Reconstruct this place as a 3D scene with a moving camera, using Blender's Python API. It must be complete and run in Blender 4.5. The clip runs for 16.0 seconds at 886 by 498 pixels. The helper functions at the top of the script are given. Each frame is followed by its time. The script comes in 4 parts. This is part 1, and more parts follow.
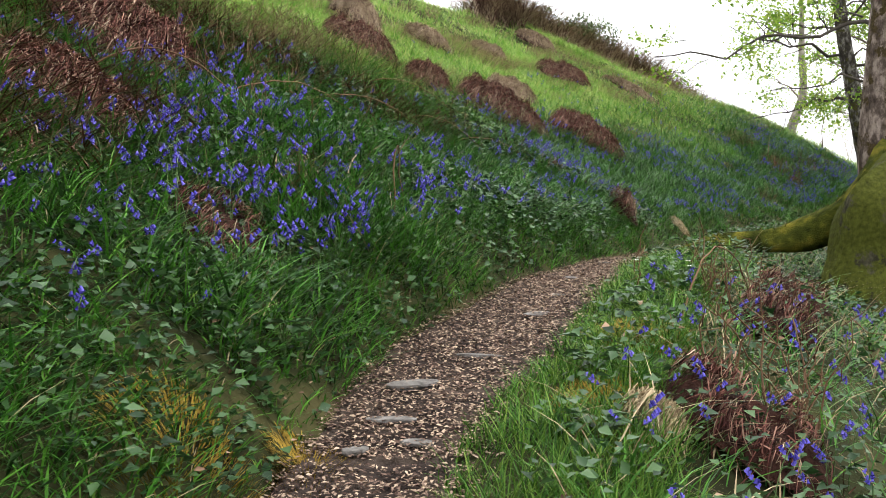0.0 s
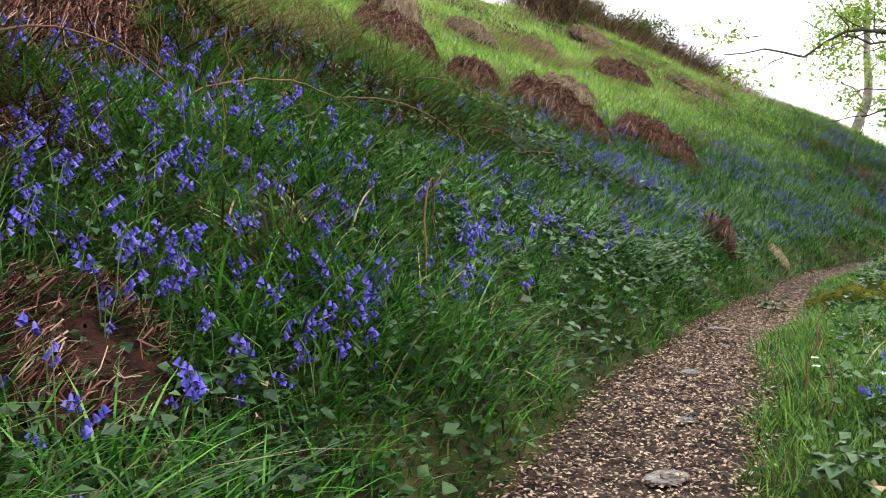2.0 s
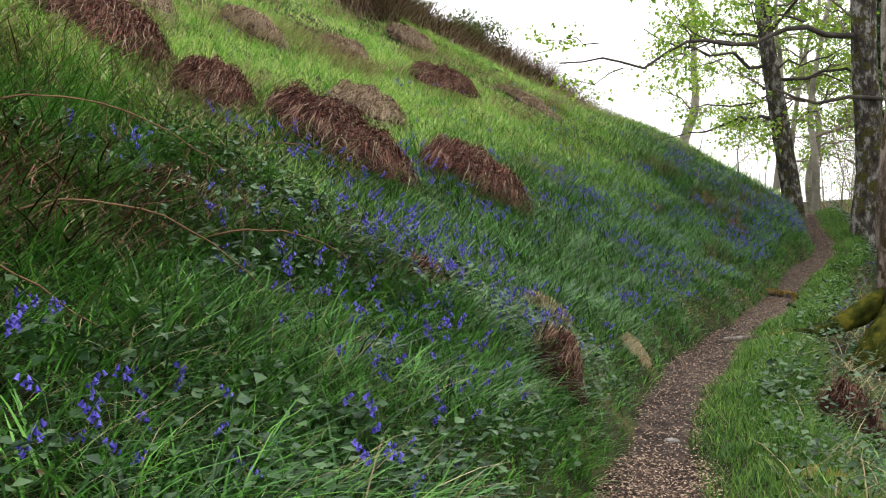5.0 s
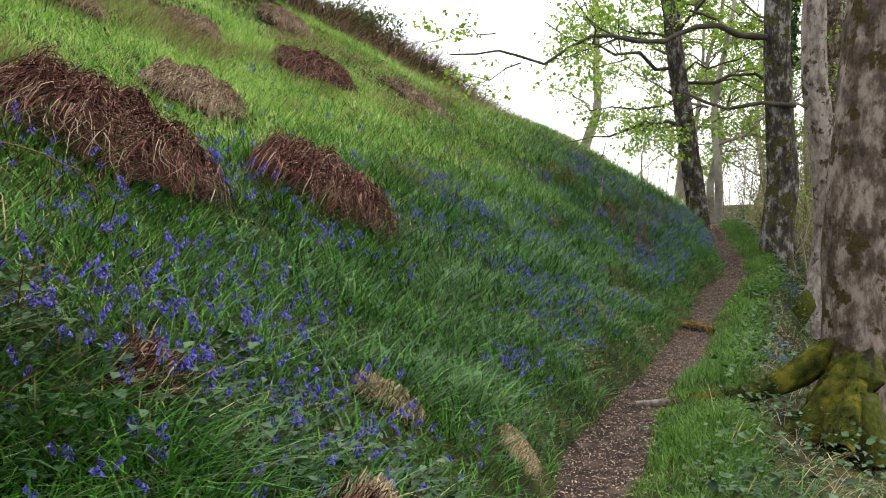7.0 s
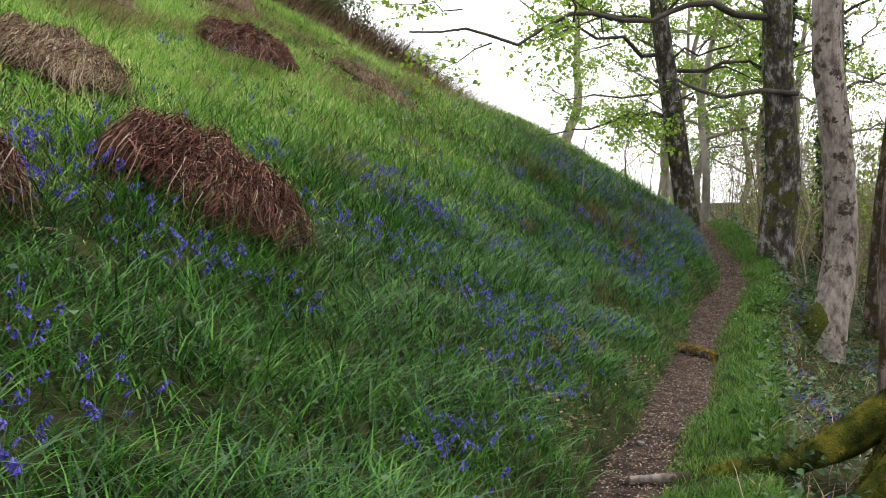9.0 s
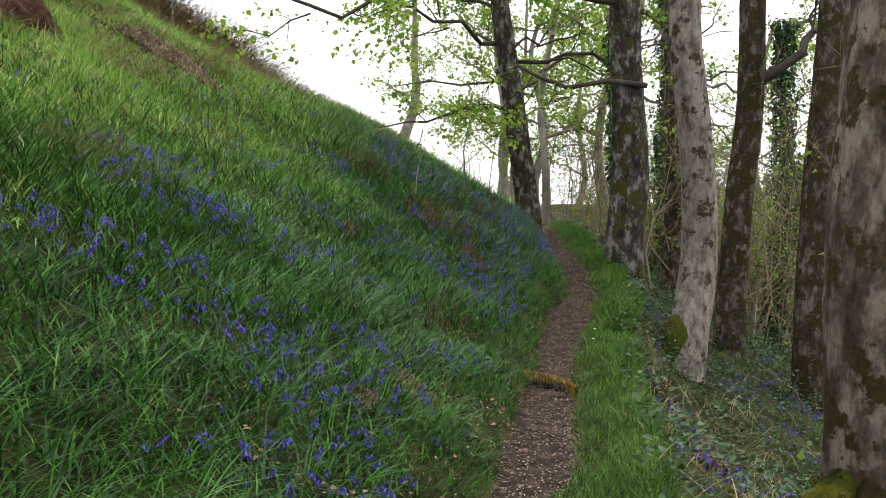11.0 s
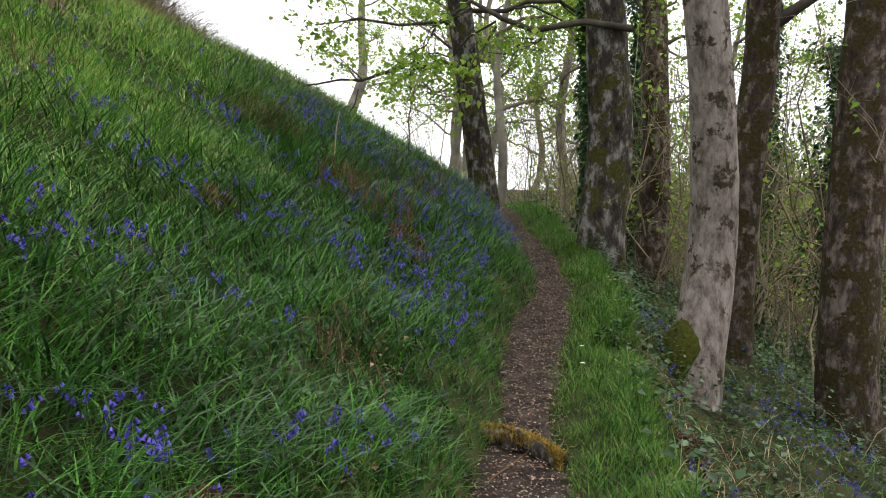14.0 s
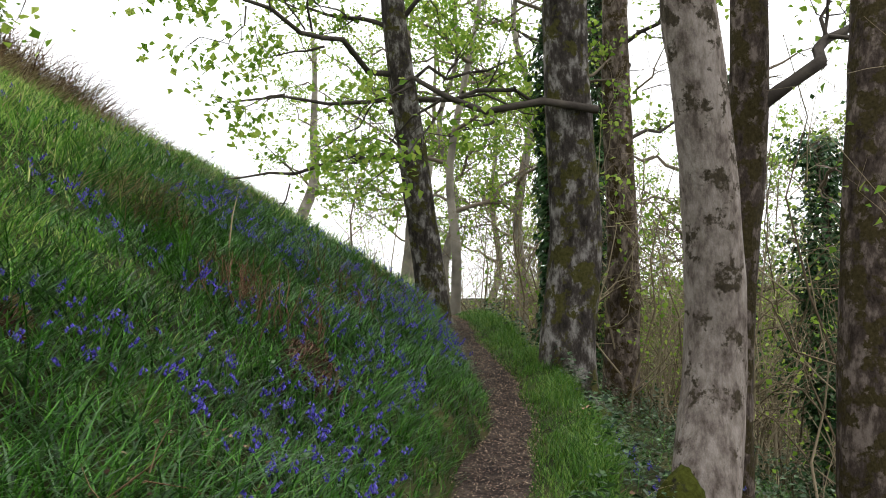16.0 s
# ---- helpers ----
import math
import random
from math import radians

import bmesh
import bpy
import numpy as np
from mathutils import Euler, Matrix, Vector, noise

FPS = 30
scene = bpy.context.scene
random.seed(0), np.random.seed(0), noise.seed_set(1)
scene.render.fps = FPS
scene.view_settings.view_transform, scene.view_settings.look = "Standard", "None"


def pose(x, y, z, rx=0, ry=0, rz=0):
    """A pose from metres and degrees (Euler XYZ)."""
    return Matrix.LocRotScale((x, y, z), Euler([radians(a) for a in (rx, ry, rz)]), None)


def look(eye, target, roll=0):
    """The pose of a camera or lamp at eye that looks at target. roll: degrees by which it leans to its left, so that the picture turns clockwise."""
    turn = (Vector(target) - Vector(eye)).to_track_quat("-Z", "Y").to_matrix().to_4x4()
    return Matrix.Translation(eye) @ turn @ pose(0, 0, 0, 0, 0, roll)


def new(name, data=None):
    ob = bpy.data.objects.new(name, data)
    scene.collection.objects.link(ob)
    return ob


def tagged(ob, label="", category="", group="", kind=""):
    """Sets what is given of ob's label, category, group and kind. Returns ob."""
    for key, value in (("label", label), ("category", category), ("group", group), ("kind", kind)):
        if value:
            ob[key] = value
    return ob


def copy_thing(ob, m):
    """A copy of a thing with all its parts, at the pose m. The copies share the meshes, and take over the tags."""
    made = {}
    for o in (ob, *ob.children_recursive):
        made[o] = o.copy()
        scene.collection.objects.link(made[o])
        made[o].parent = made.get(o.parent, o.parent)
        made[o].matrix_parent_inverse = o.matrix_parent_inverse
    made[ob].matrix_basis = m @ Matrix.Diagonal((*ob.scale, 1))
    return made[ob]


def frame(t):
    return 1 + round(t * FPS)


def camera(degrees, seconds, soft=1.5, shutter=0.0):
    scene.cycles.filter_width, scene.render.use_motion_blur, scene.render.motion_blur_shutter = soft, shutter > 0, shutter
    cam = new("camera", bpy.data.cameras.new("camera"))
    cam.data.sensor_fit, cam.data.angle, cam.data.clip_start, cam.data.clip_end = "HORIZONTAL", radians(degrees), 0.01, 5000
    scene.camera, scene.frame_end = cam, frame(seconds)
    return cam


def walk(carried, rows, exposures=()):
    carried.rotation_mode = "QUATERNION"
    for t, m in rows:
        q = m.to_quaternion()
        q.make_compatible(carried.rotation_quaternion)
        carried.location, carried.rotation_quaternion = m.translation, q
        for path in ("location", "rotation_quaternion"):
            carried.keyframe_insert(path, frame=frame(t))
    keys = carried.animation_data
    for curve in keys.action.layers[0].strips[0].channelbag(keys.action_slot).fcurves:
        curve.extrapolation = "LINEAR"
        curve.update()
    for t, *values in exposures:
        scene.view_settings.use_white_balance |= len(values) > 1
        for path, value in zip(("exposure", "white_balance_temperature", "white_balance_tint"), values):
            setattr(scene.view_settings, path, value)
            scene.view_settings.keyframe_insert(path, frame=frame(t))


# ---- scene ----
cam = camera(53.8, 16.0, soft=1.0)
PATH = [
    (0, (0.009, 0.051, 1.433), (0.012, 2.049, 1.35), -0.2),
    (0.5, (0.04, 0.57, 1.501), (0.025, 2.568, 1.419), -0.2),
    (1, (-0.005, 1.104, 1.613), (-0.044, 3.102, 1.533), -0.1),
    (1.5, (-0.027, 1.642, 1.658), (-0.091, 3.639, 1.579), 0.0),
    (2, (-0.057, 2.123, 1.721), (-0.15, 4.12, 1.642), 0.1),
    (2.5, (-0.067, 2.571, 1.886), (-0.165, 4.567, 1.808), 0.2),
    (3, (0.081, 3.09, 1.946), (0.066, 5.088, 1.869), 0.1),
    (3.5, (0.251, 3.803, 2.06), (0.319, 5.8, 1.984), 0.1),
    (4, (0.498, 4.473, 2.132), (0.652, 6.465, 2.056), 0.0),
    (4.5, (0.699, 5.071, 2.221), (0.911, 7.058, 2.146), 0.0),
    (5, (0.835, 5.563, 2.388), (1.1, 7.544, 2.309), 0.1),
    (5.2, (0.911, 5.763, 2.408), (1.207, 7.74, 2.331), 0.1),
    (7.3, (1.886, 8.195, 2.664), (2.374, 10.133, 2.581), 1.0),
    (7.5, (1.959, 8.423, 2.682), (2.449, 10.36, 2.596), 0.9),
    (8, (2.164, 8.875, 2.686), (2.668, 10.808, 2.6), 1.0),
    (10.3, (3.211, 11.095, 2.677), (3.819, 12.999, 2.59), 1.0),
    (10.5, (3.296, 11.294, 2.68), (4.02, 13.157, 2.597), 1.2),
    (11, (3.606, 11.762, 2.682), (4.469, 13.565, 2.606), 1.3),
    (11.5, (3.862, 12.273, 2.647), (4.735, 14.071, 2.575), 1.5),
    (12, (4.117, 12.717, 2.615), (5.001, 14.51, 2.547), 1.7),
    (12.5, (4.43, 13.174, 2.605), (5.33, 14.959, 2.542), 1.7),
    (13, (4.688, 13.707, 2.557), (5.606, 15.478, 2.412), 1.8),
    (13.5, (4.932, 14.131, 2.518), (5.867, 15.892, 2.37), 1.7),
    (14, (5.241, 14.538, 2.524), (6.199, 16.29, 2.418), 1.6),
    (14.5, (5.518, 14.94, 2.528), (6.496, 16.683, 2.475), 1.5),
    (15, (5.865, 15.327, 2.494), (6.859, 17.058, 2.611), 1.4),
    (15.5, (6.184, 15.703, 2.496), (7.196, 17.423, 2.637), 1.3),
    (16, (6.488, 16.233, 2.533), (7.52, 17.94, 2.678), 1.4),
]
walk(cam, [(t, look(eye, target, roll)) for t, eye, target, roll in PATH], [(0, 1.45), (2.5, 1.5), (5, 1.32), (8, 1.22), (11, 1.0), (13.5, 0.95), (15, 1.0), (16, 1.05)])

# ---- light: a bright overcast sky ----
SUN_AZ, SUN_EL = radians(95), radians(56)
world = bpy.data.worlds.new("overcast_sky")
scene.world = world
world.use_nodes = True
wn, wl = world.node_tree.nodes, world.node_tree.links
wn.clear()
sky = wn.new("ShaderNodeTexSky")
sky.sky_type, sky.sun_disc = "NISHITA", False
sky.sun_elevation, sky.sun_rotation = SUN_EL, SUN_AZ
sky.air_density, sky.dust_density, sky.ozone_density = 1.0, 4.0, 1.0
grey = wn.new("ShaderNodeHueSaturation")
grey.inputs["Saturation"].default_value = 0.22
backg, wout = wn.new("ShaderNodeBackground"), wn.new("ShaderNodeOutputWorld")
backg.inputs["Strength"].default_value = 0.15
wl.new(sky.outputs[0], grey.inputs["Color"])
cloud = wn.new("ShaderNodeMix")
cloud.data_type = "RGBA"
cloud.inputs["Factor"].default_value = 0.75
cloud.inputs["B"].default_value = (8.0, 8.1, 8.3, 1)
wl.new(grey.outputs[0], cloud.inputs["A"])
wl.new(cloud.outputs["Result"], backg.inputs[0])
wl.new(backg.outputs[0], wout.inputs[0])
sun = new("sun", bpy.data.lights.new("sun", "SUN"))
sun.data.energy, sun.data.angle, sun.data.color = 0.6, radians(35), (1.0, 0.96, 0.9)
sun_from = Vector((math.sin(SUN_AZ) * math.cos(SUN_EL), math.cos(SUN_AZ) * math.cos(SUN_EL), math.sin(SUN_EL)))
sun.matrix_world = look(sun_from * 50, (0, 0, 0))


# ---- materials ----
def surface(name, stops, scale=6.0, rough=0.8, bump=0.3, bump_scale=40.0, island=0.0, object_rand=0.0, translucent=0.0, stretch=(1, 1, 1), spec=0.08, detail=6.0, grain=0.5):
    """A rough natural surface: a colour ramp over noise, a second finer noise for relief, and a spread of tone from piece to piece."""
    m = bpy.data.materials.new(name)
    m.use_nodes = True
    n, l = m.node_tree.nodes, m.node_tree.links
    p = n["Principled BSDF"]
    geo = n.new("ShaderNodeNewGeometry")
    mapping = n.new("ShaderNodeMapping")
    mapping.inputs["Scale"].default_value = stretch
    l.new(geo.outputs["Position"], mapping.inputs["Vector"])
    noise_a = n.new("ShaderNodeTexNoise")
    noise_a.inputs["Scale"].default_value, noise_a.inputs["Detail"].default_value, noise_a.inputs["Roughness"].default_value = scale, detail, grain
    l.new(mapping.outputs[0], noise_a.inputs["Vector"])
    fac = noise_a.outputs["Fac"]
    if island or object_rand:
        src = geo.outputs["Random Per Island"] if island else n.new("ShaderNodeObjectInfo").outputs["Random"]
        amount = island or object_rand
        mix = n.new("ShaderNodeMix")
        mix.data_type = "FLOAT"
        mix.inputs["Factor"].default_value = amount
        l.new(fac, mix.inputs["A"])
        l.new(src, mix.inputs["B"])
        fac = mix.outputs["Result"]
    ramp = n.new("ShaderNodeValToRGB")
    while len(ramp.color_ramp.elements) < len(stops):
        ramp.color_ramp.elements.new(0.5)
    for e, (at, rgb) in zip(ramp.color_ramp.elements, stops):
        e.position, e.color = at, (*rgb, 1)
    l.new(fac, ramp.inputs[0])
    l.new(ramp.outputs[0], p.inputs["Base Color"])
    p.inputs["Roughness"].default_value = rough
    p.inputs["Specular IOR Level"].default_value = spec
    if bump:
        nb, b = n.new("ShaderNodeTexNoise"), n.new("ShaderNodeBump")
        nb.inputs["Scale"].default_value, nb.inputs["Detail"].default_value = bump_scale, 8
        l.new(mapping.outputs[0], nb.inputs["Vector"])
        b.inputs["Strength"].default_value, b.inputs["Distance"].default_value = bump, 0.02
        l.new(nb.outputs["Fac"], b.inputs["Height"])
        l.new(b.outputs[0], p.inputs["Normal"])
    if translucent:
        t, ms = n.new("ShaderNodeBsdfTranslucent"), n.new("ShaderNodeMixShader")
        l.new(ramp.outputs[0], t.inputs["Color"])
        ms.inputs[0].default_value = translucent
        l.new(p.outputs[0], ms.inputs[1])
        l.new(t.outputs[0], ms.inputs[2])
        l.new(ms.outputs[0], n["Material Output"].inputs["Surface"])
    return m


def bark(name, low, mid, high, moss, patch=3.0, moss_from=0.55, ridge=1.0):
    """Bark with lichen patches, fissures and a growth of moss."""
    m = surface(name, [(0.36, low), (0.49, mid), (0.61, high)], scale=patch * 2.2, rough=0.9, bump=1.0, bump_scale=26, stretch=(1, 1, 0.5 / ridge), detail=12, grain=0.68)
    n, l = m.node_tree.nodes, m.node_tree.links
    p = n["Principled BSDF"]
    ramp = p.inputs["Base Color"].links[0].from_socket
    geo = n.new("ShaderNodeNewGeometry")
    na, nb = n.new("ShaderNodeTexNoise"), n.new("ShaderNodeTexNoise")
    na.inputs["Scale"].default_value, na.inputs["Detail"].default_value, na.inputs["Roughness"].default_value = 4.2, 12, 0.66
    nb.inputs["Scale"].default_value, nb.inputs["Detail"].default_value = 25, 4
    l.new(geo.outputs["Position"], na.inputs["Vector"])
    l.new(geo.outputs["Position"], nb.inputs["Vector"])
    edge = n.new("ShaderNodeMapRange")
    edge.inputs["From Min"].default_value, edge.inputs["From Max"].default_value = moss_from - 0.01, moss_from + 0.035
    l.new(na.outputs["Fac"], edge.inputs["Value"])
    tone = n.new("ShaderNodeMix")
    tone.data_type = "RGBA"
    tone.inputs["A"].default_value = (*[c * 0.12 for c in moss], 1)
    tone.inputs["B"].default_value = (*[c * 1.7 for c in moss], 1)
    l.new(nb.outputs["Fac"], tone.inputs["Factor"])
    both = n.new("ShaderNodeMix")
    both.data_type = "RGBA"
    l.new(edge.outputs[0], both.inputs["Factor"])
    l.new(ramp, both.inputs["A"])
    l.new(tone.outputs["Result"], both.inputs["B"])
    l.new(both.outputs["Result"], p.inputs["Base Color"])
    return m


SOIL = surface("turf_soil", [(0.3, (0.009, 0.008, 0.004)), (0.5, (0.024, 0.027, 0.010)), (0.7, (0.055, 0.05, 0.02))], scale=2.5, bump=0.8, bump_scale=18, rough=1)
TRODDEN = surface("trodden_earth", [(0.3, (0.01584, 0.01152, 0.01008)), (0.5, (0.036, 0.02664, 0.02232)), (0.7, (0.0792, 0.05904, 0.04536))], scale=7, bump=0.9, bump_scale=35, rough=0.95)
CHIP = surface("leaf_litter", [(0.2, (0.05, 0.03, 0.023)), (0.5, (0.17, 0.112, 0.085)), (0.85, (0.4, 0.3, 0.215))], island=0.85, bump=0.2)
STONE = surface("path_stone", [(0.3, (0.072, 0.066, 0.06)), (0.6, (0.162, 0.15, 0.138)), (0.75, (0.228, 0.216, 0.198))], scale=20, bump=0.5, rough=0.8)
GRASS = surface("lush_grass", [(0.14, (0.005, 0.022, 0.003)), (0.34, (0.02, 0.08, 0.009)), (0.58, (0.052, 0.175, 0.018)), (0.8, (0.12, 0.29, 0.038)), (0.95, (0.27, 0.4, 0.11))], scale=1.8, island=0.62, rough=0.3, bump=0, translucent=0.2, spec=0.2)
# Pale bleached turf, with the upper slope's stronger open-sky light added to its colour.
TURF = surface("pale_lit_turf", [(0.15, (0.06, 0.17, 0.02)), (0.36, (0.17, 0.37, 0.05)), (0.58, (0.33, 0.5, 0.12)), (0.76, (0.56, 0.58, 0.23)), (0.94, (0.68, 0.6, 0.32))], scale=0.9, island=0.5, rough=0.5, bump=0, translucent=0.3, spec=0.12)
SHORT = surface("fresh_grass", [(0.15, (0.014, 0.045, 0.005)), (0.5, (0.052, 0.145, 0.016)), (0.9, (0.19, 0.28, 0.05))], scale=1.6, island=0.62, rough=0.4, bump=0, translucent=0.28, spec=0.12)
STRAW = surface("dry_grass", [(0.2, (0.12, 0.085, 0.05)), (0.55, (0.32, 0.245, 0.145)), (0.85, (0.55, 0.45, 0.29))], scale=3, island=0.6, bump=0, rough=0.8, translucent=0.15)
BRACKEN = surface("dead_bracken", [(0.2, (0.018, 0.007, 0.006)), (0.45, (0.06, 0.022, 0.018)), (0.7, (0.14, 0.058, 0.044)), (0.92, (0.34, 0.19, 0.14))], scale=4, island=0.75, bump=0, rough=0.85)
# Near-black filler for the heaps: its colour paints the shade between the fronds.
SHADE_CORE = surface("shade_dark_core", [(0.3, (0.01, 0.005, 0.004)), (0.7, (0.04, 0.017, 0.012))], scale=14, bump=1.0, bump_scale=40, rough=1)
STEMS = surface("brown_stems", [(0.2, (0.03825, 0.01785, 0.01147)), (0.5, (0.102, 0.05419, 0.03188)), (0.85, (0.204, 0.1403, 0.08288))], scale=3, island=0.7, bump=0, rough=0.85)
BLEACHED = surface("bleached_bracken", [(0.2, (0.0595, 0.034, 0.0255)), (0.5, (0.187, 0.1232, 0.085)), (0.85, (0.391, 0.306, 0.221))], scale=4, island=0.75, bump=0, rough=0.85)
BELL = surface("bluebell_petals", [(0.2, (0.04, 0.03, 0.21)), (0.5, (0.075, 0.06, 0.36)), (0.85, (0.17, 0.14, 0.56))], scale=3, island=0.7, bump=0, rough=0.5, translucent=0.25)
STALK = surface("flower_stalk", [(0.2, (0.05, 0.09, 0.03)), (0.8, (0.09, 0.14, 0.05))], scale=5, bump=0, rough=0.5)
HERB = surface("herb_leaves", [(0.2, (0.008, 0.026, 0.007)), (0.5, (0.026, 0.066, 0.02)), (0.85, (0.075, 0.135, 0.052))], scale=1.5, island=0.65, bump=0, rough=0.36, translucent=0.18, spec=0.22)
DEAD_LEAF = surface("fallen_leaves", [(0.2, (0.05, 0.028, 0.02)), (0.5, (0.16, 0.09, 0.058)), (0.85, (0.38, 0.26, 0.18))], scale=3, island=0.75, bump=0, rough=0.7)
SPRING = surface("young_leaves", [(0.2, (0.1, 0.2, 0.02)), (0.5, (0.2, 0.33, 0.04)), (0.85, (0.38, 0.46, 0.09))], scale=1.0, island=0.65, bump=0, rough=0.5, translucent=0.45)
IVY = surface("ivy_leaves", [(0.2, (0.015, 0.04, 0.014)), (0.55, (0.035, 0.08, 0.026)), (0.9, (0.09, 0.15, 0.06))], scale=1.0, island=0.6, bump=0, rough=0.4, translucent=0.1)
BUSH = surface("gorse_leaves", [(0.2, (0.03, 0.06, 0.018)), (0.55, (0.075, 0.12, 0.035)), (0.9, (0.17, 0.19, 0.06))], scale=1.0, island=0.6, bump=0, rough=0.6, translucent=0.15)
MOSS = surface("moss", [(0.32, (0.012, 0.016, 0.003)), (0.5, (0.048, 0.055, 0.008)), (0.72, (0.17, 0.145, 0.02))], scale=7, bump=1.0, bump_scale=70, rough=1)
GOLD_MOSS = surface("golden_moss", [(0.25, (0.09, 0.055, 0.01)), (0.5, (0.26, 0.17, 0.03)), (0.75, (0.42, 0.3, 0.06))], scale=16, bump=1.0, bump_scale=80, rough=1)
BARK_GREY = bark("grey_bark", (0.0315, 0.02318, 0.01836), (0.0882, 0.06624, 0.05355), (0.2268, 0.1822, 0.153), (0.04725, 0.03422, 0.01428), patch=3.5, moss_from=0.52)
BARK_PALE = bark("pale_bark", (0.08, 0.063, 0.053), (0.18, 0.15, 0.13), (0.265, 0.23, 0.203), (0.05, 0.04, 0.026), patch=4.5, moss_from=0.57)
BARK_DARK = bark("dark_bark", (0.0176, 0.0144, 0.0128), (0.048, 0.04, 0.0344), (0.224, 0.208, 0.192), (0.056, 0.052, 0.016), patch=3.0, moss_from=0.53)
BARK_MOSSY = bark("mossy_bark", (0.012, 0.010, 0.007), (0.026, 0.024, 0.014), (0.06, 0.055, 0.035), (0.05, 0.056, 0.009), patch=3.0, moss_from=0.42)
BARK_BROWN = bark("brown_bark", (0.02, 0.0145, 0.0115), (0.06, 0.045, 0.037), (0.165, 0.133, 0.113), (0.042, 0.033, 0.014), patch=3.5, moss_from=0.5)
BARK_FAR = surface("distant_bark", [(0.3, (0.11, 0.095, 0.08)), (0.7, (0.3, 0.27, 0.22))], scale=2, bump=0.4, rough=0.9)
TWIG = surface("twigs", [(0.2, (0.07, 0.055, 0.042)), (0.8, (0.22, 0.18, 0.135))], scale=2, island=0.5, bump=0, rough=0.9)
TWIG_DARK = surface("dark_branch", [(0.2, (0.03, 0.025, 0.022)), (0.8, (0.1, 0.085, 0.07))], scale=4, bump=0.4, rough=0.9)
BRUSH = surface("undergrowth_twigs", [(0.2, (0.0935, 0.07225, 0.04675)), (0.5, (0.204, 0.1615, 0.1062)), (0.85, (0.34, 0.289, 0.1955))], scale=0.7, island=0.6, bump=0, rough=0.9)
POST = surface("weathered_post", [(0.3, (0.14, 0.12, 0.1)), (0.7, (0.3, 0.27, 0.23))], scale=12, bump=0.4)
PETAL = surface("white_petals", [(0.2, (0.7, 0.72, 0.7)), (0.8, (0.85, 0.86, 0.84))], scale=5, bump=0)

# ---- the lie of the land ----
TRACK = [(-0.9, -6, -0.3), (-0.6, -3, -0.1), (-0.45, 0, 0.1), (-0.26, 2.9, 0.56), (0.12, 4.2, 0.76), (0.75, 5.9, 0.92), (1.35, 7.4, 0.97),
         (2.65, 10.2, 0.95), (3.5, 12, 0.97), (5.25, 14.8, 0.98), (6.9, 17, 1.02), (8.0, 18.6, 1.05), (9.82, 21.1, 1.33),
         (11.7, 23.5, 1.57), (13.56, 27.1, 2.05), (15.1, 30, 2.35), (17.4, 34, 2.45), (20.5, 40, 2.4), (25, 49, 2.2), (34, 66, 2.0), (62, 115, 1.6), (120, 215, 1.0)]


def spline(points, step=0.1):
    """A smooth line through the points, at even steps."""
    p = np.array([points[0]] + list(points) + [points[-1]], float)
    out = []
    for i in range(1, len(p) - 2):
        n = max(2, int(np.linalg.norm(p[i + 1] - p[i]) / step))
        u = np.linspace(0, 1, n, endpoint=False)[:, None]
        a, b, c, d = p[i - 1], p[i], p[i + 1], p[i + 2]
        out.append(0.5 * (2 * b + (c - a) * u + (2 * a - 5 * b + 4 * c - d) * u ** 2 + (3 * b - a - 3 * c + d) * u ** 3))
    return np.concatenate(out + [p[-1:]])


LINE = spline(TRACK[:-2], 0.15)
LINE = np.concatenate([LINE[:-1], spline(TRACK[-3:], 1.5)])
HEADING = np.gradient(LINE[:, :2], axis=0)
HEADING /= np.linalg.norm(HEADING, axis=1)[:, None]
LENGTH = np.r_[0, np.cumsum(np.linalg.norm(np.diff(LINE[:, :2], axis=0), axis=1))]


def ripple(x, y, k=1.0, seed=0):
    """A cheap smooth noise between about -1 and 1."""
    r = np.random.RandomState(seed)
    v = 0
    for i in range(7):
        a, f, ph = r.uniform(0, 6.28), k * r.uniform(0.6, 2.2), r.uniform(0, 6.28)
        v = v + np.sin((x * np.cos(a) + y * np.sin(a)) * f + ph)
    return v / 4.0


def beside(x, y):
    """Length along the track, distance to its left (right: minus) and its height there."""
    x, y = np.atleast_1d(np.asarray(x, float)), np.atleast_1d(np.asarray(y, float))
    s, d, z = np.empty_like(x), np.empty_like(x), np.empty_like(x)
    for k in range(0, len(x), 4000):
        q = np.stack([x[k:k + 4000], y[k:k + 4000]], 1)
        i = ((q[:, None, :] - LINE[None, ::8, :2]) ** 2).sum(2).argmin(1) * 8
        near_i = np.clip(i[:, None] + np.arange(-9, 10)[None, :], 0, len(LINE) - 1)
        i = near_i[np.arange(len(q)), ((q[:, None, :] - LINE[near_i, :2]) ** 2).sum(2).argmin(1)]
        rel = q - LINE[i, :2]
        along = (rel * HEADING[i]).sum(1)
        cross = HEADING[i, 0] * rel[:, 1] - HEADING[i, 1] * rel[:, 0]
        full = np.linalg.norm(rel, axis=1)
        s[k:k + 4000] = LENGTH[i] + np.clip(along, -0.2, 0.2)
        d[k:k + 4000] = np.sign(cross) * np.maximum(np.abs(cross), np.where(np.abs(along) > 0.3, full, 0))
        z[k:k + 4000] = np.interp(s[k:k + 4000], LENGTH, LINE[:, 2])
    return s, d, z


def ease(v, a, b):
    u = np.clip((v - a) / (b - a), 0, 1)
    return u * u * (3 - 2 * u)


CREST = 11.6


